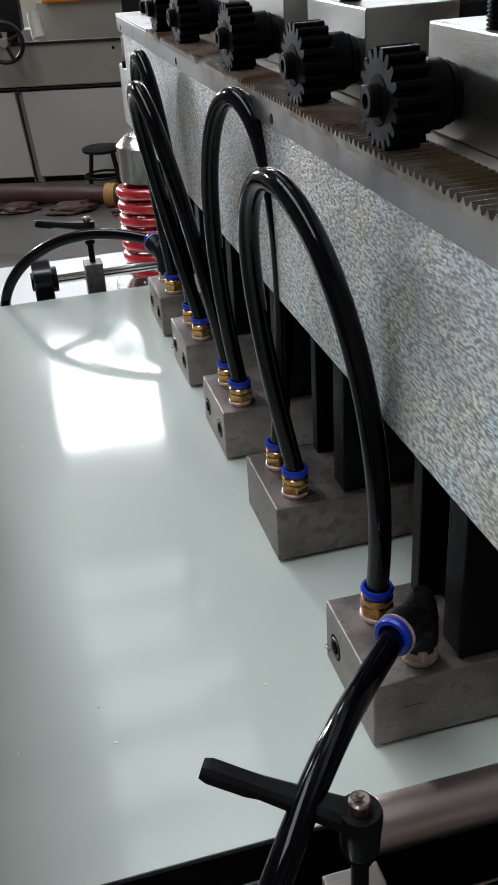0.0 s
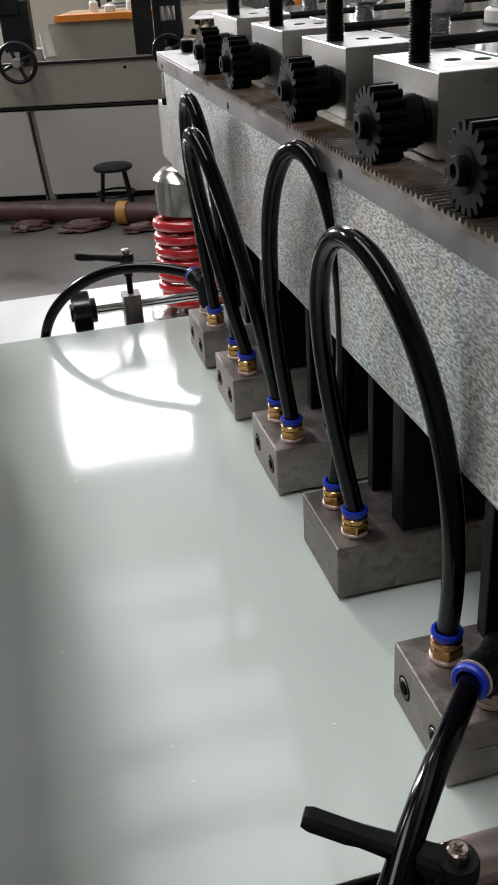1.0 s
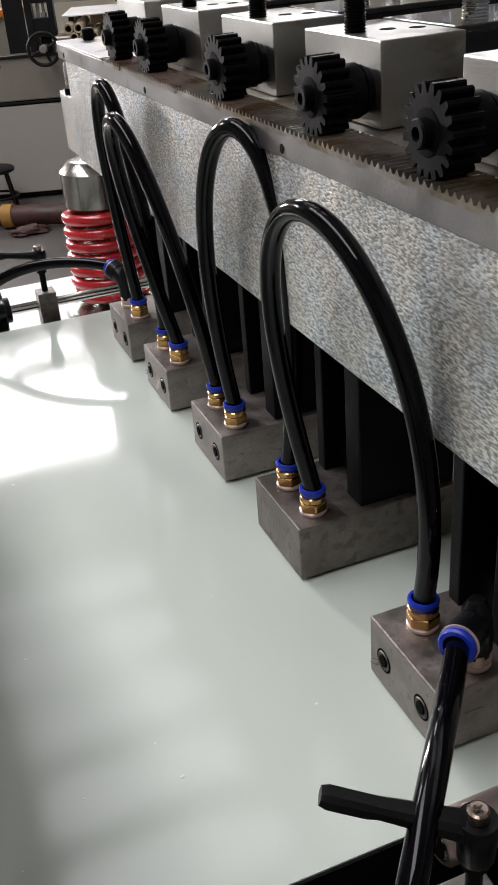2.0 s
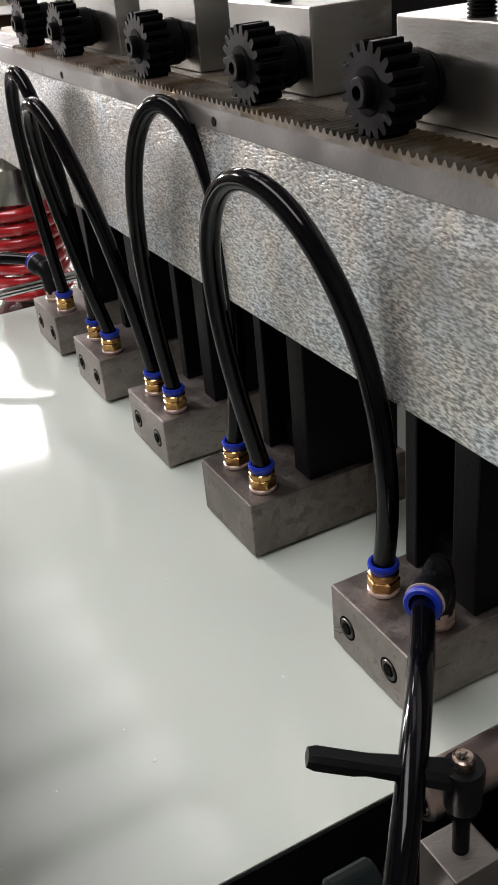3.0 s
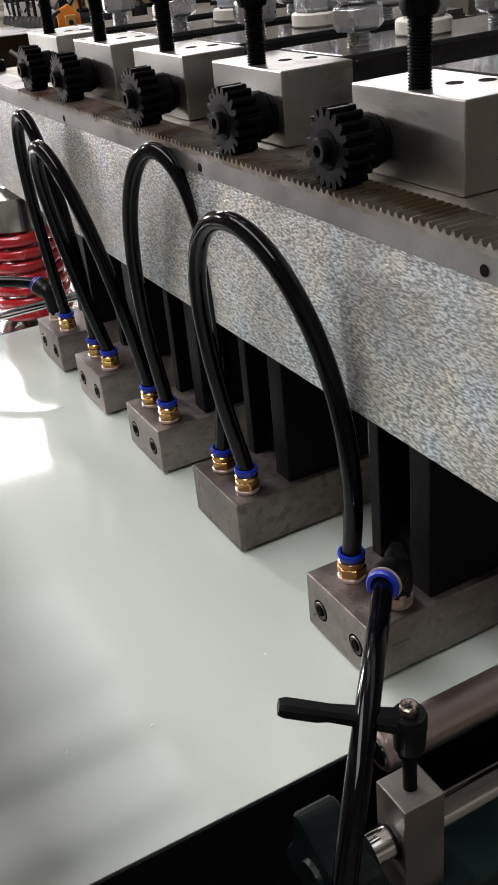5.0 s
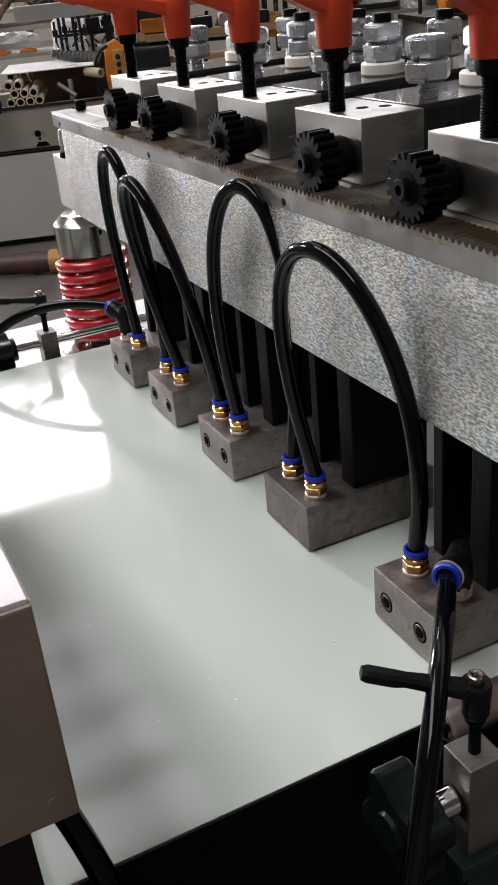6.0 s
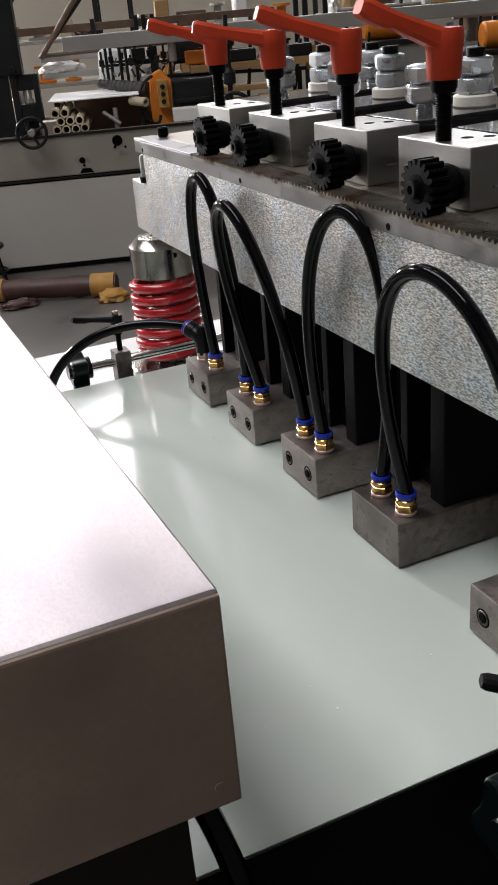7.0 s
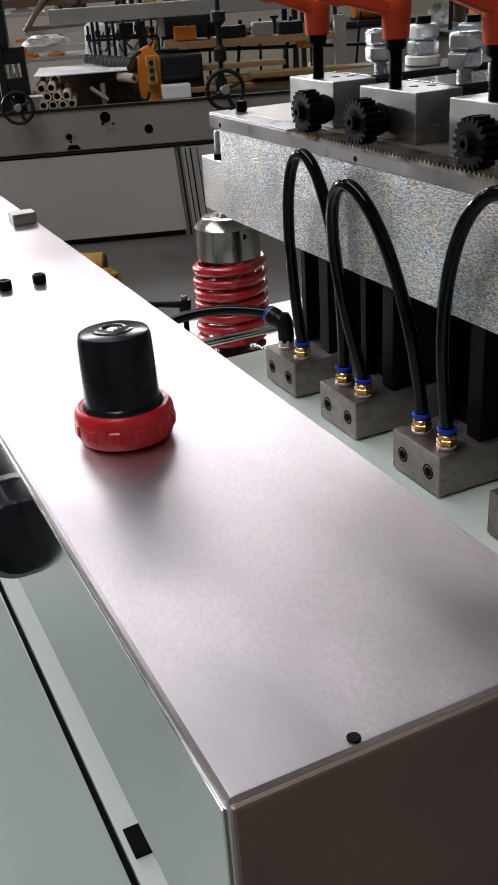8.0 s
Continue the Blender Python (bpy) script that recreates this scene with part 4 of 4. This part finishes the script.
    for u in (0.14, 0.55):
        part("leg", box(u - 0.012, u + 0.012, 0.16, 0.19, 0.58, 0.7845, 0.002), M["iron"], tr)
        part("leg", box(u - 0.012, u + 0.012, 0.56, 0.59, 0.58, 0.7845, 0.002), M["iron"], tr)
    part("rod", bar((0.42, 0.14, 0.735), (0.42, 0.14, 0.60), 0.012, 10), M["steel_frame"], tr)
    part("rod", bar((0.36, 0.14, 0.72), (0.44, 0.12, 0.66), 0.01, 10), M["steel_frame"], tr)
    for u, z in ((0.136, 0.668), (0.180, 0.667), (0.226, 0.667), (0.269, 0.668), (0.158, 0.706), (0.204, 0.705), (0.248, 0.705), (0.137, 0.743), (0.182, 0.743)):
        m = Matrix.Translation((u, 0.015, z)) @ pose(0, 0, 0, -90, 0, 0)
        tagged(back_part("core_tube", lathe([(0.0145, 0), (0.0212, 0), (0.0212, 0.4), (0.0145, 0.4), (0.0145, 0)], 20, m), M["card"]), "brown cardboard core tube in a stack", "core tube", "stack of core tubes")
    ar = back_thing("feed_arm", "orange feed arm with a yellow switch box", "feed arm")
    part("arm", prism([(0.60, 0.60), (0.70, 0.58), (0.712, 0.83), (0.66, 0.885), (0.605, 0.86), (0.595, 0.74)], -0.30, -0.24, 0.005, pose(0, 0, 0, 90, 0, 0)), M["safety"], ar)
    sw = part("switch_box", box(0.638, 0.69, 0.19, 0.235, 0.708, 0.84, 0.006), M["yellow"], ar, "yellow switch box")
    for z in (0.71, 0.745, 0.78):
        part("button", rod(0.012, 0.012, 0.002, 14, Matrix.Translation((0.664, 0.19, z + 0.028)) @ pose(0, 0, 0, 90, 0, 0)), M["iron"], sw)
    part("cable", sweep(bezier(((0.62, 0.20, 0.86), (0.45, 0.15, 0.80), (0.62, 0.12, 0.55), (0.64, 0.15, 0.68)), 30), 0.008, 8), M["iron"], ar)
    pr = [(0.0, 0.0)]
    for i in range(12):
        w = 0.022 + 0.0012 * i
        pr += [(w - 0.003, 0.002 + i * 0.024), (w, 0.008 + i * 0.024), (w, 0.016 + i * 0.024), (w - 0.003, 0.022 + i * 0.024)]
    pr += [(0.0, 0.29)]
    tagged(back_part("ribbed_roller", lathe(pr, 18, along((0.345, 0.42, 0.834), (0.61, 0.27, 0.795))), M["rubber"]), "dark ribbed rubber roller", "roller")
    tagged(back_part("card_roll_end", lathe([(0.014, 0), (0.022, 0), (0.022, 0.1), (0.014, 0.1), (0.014, 0)], 16, along((0.575, 0.08, 0.752), (0.30, 0.36, 0.785))), M["card"]), "cardboard tube poking out beside the feed arm", "core tube")
    dk = back_thing("drive_unit", "dark drive unit on the machine deck", "drive unit")
    part("housing", box(0.715, 0.92, 0.25, 0.55, 0.60, 0.83, 0.012), M["iron"], dk)
    part("fin", box(0.72, 0.90, 0.23, 0.27, 0.72, 0.74, 0.003), M["iron"], dk)
    tagged(back_part("white_carton", box(0.70, 0.84, 0.10, 0.20, 0.6455, 0.705, 0.004), M["film"]), "small white carton on the bed", "carton")
    tagged(back_part("plastic_bag", prism([(0.345, 0.80), (0.47, 0.80), (0.468, 0.985), (0.40, 0.995), (0.358, 0.985)], -0.56, -0.50, 0.012, pose(0, 0, 0, 90, 0, 0)), M["film"]), "upright white plastic-wrapped block", "block")
    tagged(back_part("plastic_bag", blob(0.53, 0.86, 0.86, 0.15, 0.06, 0.11, 3), M["film"]), "crumpled white plastic bag", "bag")
    tagged(back_part("plastic_bag", blob(0.15, 0.74, 0.90, 0.11, 0.07, 0.05, 8), M["film"]), "crumpled white plastic bag", "bag")
    tagged(back_part("orange_crate", box(0.80, 0.915, 0.40, 0.60, 0.884, 0.95, 0.008), M["safety"]), "orange crate on top of the machine", "crate")
    for i, (u0, u1, v, z, a) in enumerate(((0.84, 1.5, 0.22, 0.652, 2), (0.95, 1.6, 0.30, 0.68, -3), (0.88, 1.35, 0.34, 0.74, 5), (1.15, 1.9, 0.18, 0.70, -1))):
        tagged(back_part("plank", box(u0, u1, v, v + 0.14, z, z + 0.024, 0.003), M["wood"]), "yellowish wooden board stacked on the machine", "board", "boards on the machine")
    # upper frame: long profiles, posts and slanted struts
    up = back_thing("upper_frame", "grey steel upper frame of the machine", "frame")
    part("long_beam", box(0.20, 2.5, 0.30, 0.36, 1.0, 1.068, 0.004), M["steel_frame"], up)
    part("top_rail", box(-0.6, 1.3, 0.62, 0.66, 1.08, 1.118, 0.003), M["rust"], up)
    for u in (0.335, 0.56, 0.60, 0.645):
        part("rail_clamp", box(u, u + 0.022, 0.60, 0.68, 1.045, 1.135, 0.003), M["iron"], up)
    part("mid_rail", box(0.05, 0.5, 0.66, 0.69, 0.945, 0.972, 0.003), M["steel_frame"], up)
    part("mid_rail", box(0.05, 0.5, 0.66, 0.69, 0.862, 0.89, 0.003), M["steel_frame"], up)
    part("strut", bar((0.06, 0.58, 0.97), (0.30, 0.60, 1.27), 0.014, 8), M["rust"], up)
    part("strut", bar((0.14, 0.62, 1.06), (0.36, 0.64, 1.30), 0.011, 8), M["iron"], up)
    part("strut", bar((-0.35, 0.7, 0.9), (0.05, 0.75, 1.4), 0.018, 8), M["iron"], up)
    for u in (0.40, 0.425, 0.47, 0.50, 0.55, 0.63):
        part("post", bar((u, 0.40, 0.80), (u, 0.40, 0.97 + 0.03 * (u * 40 % 3)), 0.008, 8), M["iron"], up)
    part("cross_rod", bar((0.42, 0.40, 0.931), (0.66, 0.40, 0.923), 0.006, 8), M["iron"], up)
    part("cylinder", rod(0.02, 0.11, 0.004, 18, Matrix.Translation((0.735, 0.35, 0.91))), M["steel_frame"], up)
    part("base_post", box(1.6, 1.66, 0.31, 0.35, 0.5, 0.956, 0.003), M["steel_frame"], up)
    part("base_post", box(0.52, 0.56, 0.63, 0.67, 0.5, 1.05, 0.003), M["steel_frame"], up)
    rng = random.Random(21)
    for i in range(9):
        u, v = 0.385 + 0.045 * i + rng.uniform(-0.012, 0.012), 0.36 + 0.05 * (i % 3)
        top = rng.uniform(0.955, 0.998)
        gr = back_thing("gripper", "small black gripper finger hanging under a grey beam", "gripper", "grippers under the beam")
        part("rod", bar((u, v, 0.885 + 0.02 * (i % 2)), (u, v, top), 0.006, 8), M["iron"], gr)
        part("body", box(u - 0.013, u + 0.013, v - 0.016, v + 0.016, 0.915 + 0.012 * (i % 3), 0.945 + 0.012 * (i % 3), 0.003), M["iron"], gr)
        part("tip", bar((u, v, 0.89), (u + rng.uniform(-0.025, 0.025), v - 0.03, 0.852 + rng.uniform(0, 0.02)), 0.005, 8), M["steel_frame"] if i % 4 == 1 else M["iron"], gr)
        if i % 3 == 0:
            part("cable", sweep(bezier(((u, v, 0.94), (u + 0.03, v - 0.03, 0.88), (u + 0.06, v - 0.02, 0.90), (u + 0.075, v, 0.95)), 14), 0.0035, 6), M["iron"], gr)
    part("gripper_rail", box(0.37, 0.80, 0.44, 0.46, 0.905, 0.918, 0.002), M["iron"], up)
    # bench edge with odds and ends, to the machine's left
    bn = back_thing("work_shelf", "shelf with an orange-painted edge", "shelf")
    part("edge", box(-0.56, -0.06, 0.22, 0.26, 0.80, 0.832, 0.003), M["safety"], bn, "orange painted edge")
    part("board", box(-0.56, -0.06, 0.26, 0.60, 0.80, 0.828, 0.003), M["wood"], bn)
    part("front", box(-0.60, -0.02, 0.24, 0.26, 0.58, 0.799, 0.003), M["machine"], bn)
    for u, r, h in ((-0.38, 0.022, 0.05), (-0.30, 0.028, 0.03), (-0.2, 0.02, 0.045), (-0.14, 0.03, 0.05)):
        tagged(back_part("jar", lathe([(0, 0), (r, 0), (r * 1.03, h * 0.1), (r, h * 0.8), (r * 0.6, h), (0, h)], 16, Matrix.Translation((u, 0.32, 0.8325))), M["nylon"] if u < -0.25 else M["film"]), "small pale jar on a shelf", "jar", "jars on the shelf")
    tagged(back_part("foam_roll", lathe([(0, 0), (0.036, 0), (0.038, 0.01), (0.036, 0.2), (0, 0.2)], 18, along((-0.06, 0.12, 0.655), (-0.02, 0.22, 0.9))), M["nylon"]), "pale yellow foam roll leaning on the shelf", "roll")
    tagged(back_part("foam_roll", lathe([(0, 0), (0.03, 0), (0.032, 0.01), (0.03, 0.12), (0, 0.12)], 18, along((-0.57, 0.10, 0.655), (-0.60, 0.16, 0.8))), M["nylon"]), "pale yellow foam roll leaning on the shelf", "roll")

    for i in range(9):
        u = 0.72 + 0.13 * i
        part("hanger_rod", bar((u, 0.42 + 0.05 * (i % 3), 0.70), (u + 0.03 * (i % 2), 0.42, 0.96), 0.007 + 0.003 * (i % 2), 8), M["iron"], up)
    part("cross_rod", bar((0.70, 0.44, 0.84), (1.95, 0.40, 0.80), 0.009, 8), M["iron"], up)
    part("cross_rod", bar((0.05, 0.6, 0.98), (1.2, 0.66, 1.0), 0.012, 8), M["rust"], up)
    part("shelf_plate", box(0.82, 1.6, 0.34, 0.50, 0.845, 0.880, 0.004), M["wood"], up)
    part("fixture", box(0.53, 0.60, 0.39, 0.45, 0.93, 0.985, 0.006), M["iron"], up)
    part("fixture", box(0.62, 0.66, 0.38, 0.42, 0.87, 0.99, 0.006), M["iron"], up)
    part("dark_guard", box(0.20, 0.62, 0.50, 0.53, 0.60, 0.76, 0.003), M["rust"], up)
    part("dark_guard", box(0.74, 1.05, 0.45, 0.50, 0.89, 1.0, 0.01), M["iron"], up)
    tagged(back_part("yellow_cloth", blob(1.48, 0.40, 0.83, 0.06, 0.03, 0.09, 4), M["yellow"]), "yellow cloth hanging over a shelf", "cloth")
    for u, w, z in ((1.02, 0.14, 0.90), (1.2, 0.1, 0.905), (1.33, 0.12, 0.9)):
        tagged(back_part("dark_box", box(u, u + w, 0.36, 0.48, 0.8805, z + 0.04, 0.01), M["iron"] if u != 1.2 else M["grey_sheet"]), "dark box on the machine shelf", "box")
    storage_rack(-0.55, 1.25, 0.9, 1.5, 3)
    storage_rack(0.55, 1.15, 1.0, 1.55, 5)
    storage_rack(1.75, 1.6, 1.1, 1.5, 9)
    storage_rack(3.0, 1.3, 1.1, 1.5, 12)
    # far right: a second frame with dark gear
    for i, (u, v, z, w, h) in enumerate(((1.75, 0.9, 0.0, 0.5, 0.86), (2.35, 0.6, 0.0, 0.45, 0.78), (2.9, 0.4, 0.0, 0.5, 0.94))):
        cb = back_thing("machine_cabinet", "grey painted machine cabinet", "cabinet", "cabinets across the hall")
        part("body", box(u, u + w, v, v + 0.5, z, h, 0.01), M["machine"] if i % 2 else M["steel_frame"], cb)
        part("top", box(u - 0.02, u + w + 0.02, v - 0.02, v + 0.52, h + 0.001, h + 0.03, 0.006), M["iron"], cb)
        part("drum", rod(0.07, 0.22, 0.01, 24, Matrix.Translation((u + 0.12, v + 0.15, h + 0.10)) @ pose(0, 0, 0, 0, 90, 0)), M["safety"], cb)
        for j in range(4):
            part("post", bar((u + 0.05 + 0.11 * j, v + 0.3, h + 0.03), (u + 0.05 + 0.11 * j, v + 0.3, h + 0.2 + 0.05 * (j % 2)), 0.012, 8), M["iron"], cb)
        part("rail", bar((u, v + 0.3, h + 0.2), (u + w, v + 0.3, h + 0.2), 0.014, 8), M["steel_frame"], cb)


def storage_rack(u, v, w, h, seed):
    """Open rack of thin uprights and shelves with sacks on it."""
    rng = random.Random(seed)
    ob = back_thing("storage_rack", "dark steel storage rack holding sacks and cartons", "rack", "racks across the hall")
    for a in (0, w):
        for d in (0, 0.35):
            part("upright", box(u + a - 0.015, u + a + 0.015, v + d - 0.015, v + d + 0.015, 0.0, h, 0.002), M["iron"], ob)
    for z in (0.5, 0.78, 1.02):
        part("shelf", box(u, u + w, v - 0.02, v + 0.37, z, z + 0.02, 0.002), M["steel_frame"], ob)
        x = u + 0.02
        while x < u + w - 0.10:
            dw, dh = rng.uniform(0.06, 0.17), rng.uniform(0.05, 0.16)
            kind = rng.random()
            if kind < 0.45:
                t = back_part("carton", box(x, x + dw, v + 0.03, v + 0.3, z + 0.021, z + 0.021 + dh, 0.006), M[rng.choice(("card", "wood", "film", "steel_frame", "rust"))])
                tagged(t, "small carton on a storage rack", "carton", "cartons on the racks")
            elif kind < 0.75:
                t = back_part("sack", blob(x + dw / 2, v + 0.15, z + 0.035, dw * 0.5, 0.11, dh * 0.7, rng.randint(1, 90)), M[rng.choice(("film", "yellow", "pipe", "grey_sheet"))])
                tagged(t, "crumpled sack on a storage rack", "sack", "sacks on the racks")
            else:
                t = back_part("spool", lathe([(0, 0), (dw * 0.4, 0), (dw * 0.4, 0.012), (dw * 0.2, 0.016), (dw * 0.2, dh - 0.016), (dw * 0.4, dh - 0.012), (dw * 0.4, dh), (0, dh)], 18, Matrix.Translation((x + dw / 2, v + 0.12, z + 0.021))), M[rng.choice(("iron", "steel_frame", "safety"))])
                tagged(t, "small spool on a storage rack", "spool", "spools on the racks")
            x += dw + rng.uniform(0.01, 0.05)


def back_part(name, bm, material):
    ob = finish(name, bm, material)
    ob.matrix_world = BACK
    return ob


def blob(u, v, z, a, b, c, seed):
    """A crumpled heap with folds."""
    bm = bmesh.new()
    bmesh.ops.create_icosphere(bm, subdivisions=4, radius=1)
    for w in bm.verts:
        p = w.co
        k = 1 + 0.35 * noise.noise(p * 2.2 + Vector((seed, 0, 0))) + 0.12 * noise.noise(p * 6 + Vector((0, seed, 0)))
        w.co = Vector((u + p.x * a * k, v + p.y * b * k, max(z - 0.2 * c, z + p.z * c * k)))
    return bm


def floor_things():
    # wrapped roll along the foot of the machine
    a, b = Vector((-0.75, 4.62, FLOOR + 0.052)), Vector((0.845, 3.75, FLOOR + 0.052))
    ob = thing("wrapped_roll", "long dark red wrapped roll lying on the floor with yellow bands", "roll")
    L = (b - a).length
    prof = [(0, 0)] + [(0.046 + 0.005 * math.sin(i * 1.7) * math.cos(i * 0.6), L * i / 40) for i in range(41)] + [(0, L)]
    part("wrap", lathe(prof, 20, along(a, b)), M["pipe"], ob)
    d = (b - a).normalized()
    for s, w, r in ((0.685, 0.055, 0.0530), (0.935, 0.115, 0.0535)):
        m = along(a + d * L * s, b)
        part("band", lathe([(0.04, 0), (r, 0.004), (r * 0.98, w * 0.5), (r, w - 0.004), (0.04, w)], 20, m), M["yellow"], ob, "yellow band")
    for i, (x, y, s) in enumerate(((-0.05, 4.12, 0.05), (0.18, 4.0, 0.06), (0.42, 3.86, 0.045))):
        tagged(finish("rag", blob(x, y, FLOOR + 0.012, s * 1.8, s, s * 0.55, i + 2), M["pipe"]), "crumpled dark rag on the floor", "rag", "rags by the roll")
    tagged(finish("yellow_sack", blob(0.805, 3.68, FLOOR + 0.012, 0.07, 0.045, 0.04, 5), M["yellow"]), "crumpled yellow sack on the floor", "sack")
    # stool by the panel
    st = thing("stool", "small dark round stool with splayed legs", "stool", (0.375, 4.31, FLOOR))
    part("seat", lathe([(0, 0.185), (0.085, 0.185), (0.092, 0.190), (0.092, 0.200), (0.085, 0.205), (0, 0.205)], 28), M["iron"], st)
    for i in range(4):
        t = i * math.pi / 2 + 0.6
        part("leg", bar((0.068 * math.cos(t), 0.068 * math.sin(t), 0.186), (0.105 * math.cos(t), 0.105 * math.sin(t), 0.0), 0.0065, 8), M["iron"], st)
    part("ring", sweep([(0.09 * math.cos(2 * math.pi * i / 24), 0.09 * math.sin(2 * math.pi * i / 24), 0.075) for i in range(25)], 0.006, 8), M["iron"], st)


hall()
base()
beam()
for k in range(5):
    sealing_block(k)
hoses()
for k in range(5):
    clamp_unit(k)
    carrier(k)
coil_spring()
rod_clamp(True)
rod_clamp(False)
guide_tube()
cover()
regulator()
side_motor()
back_machine()
floor_things()
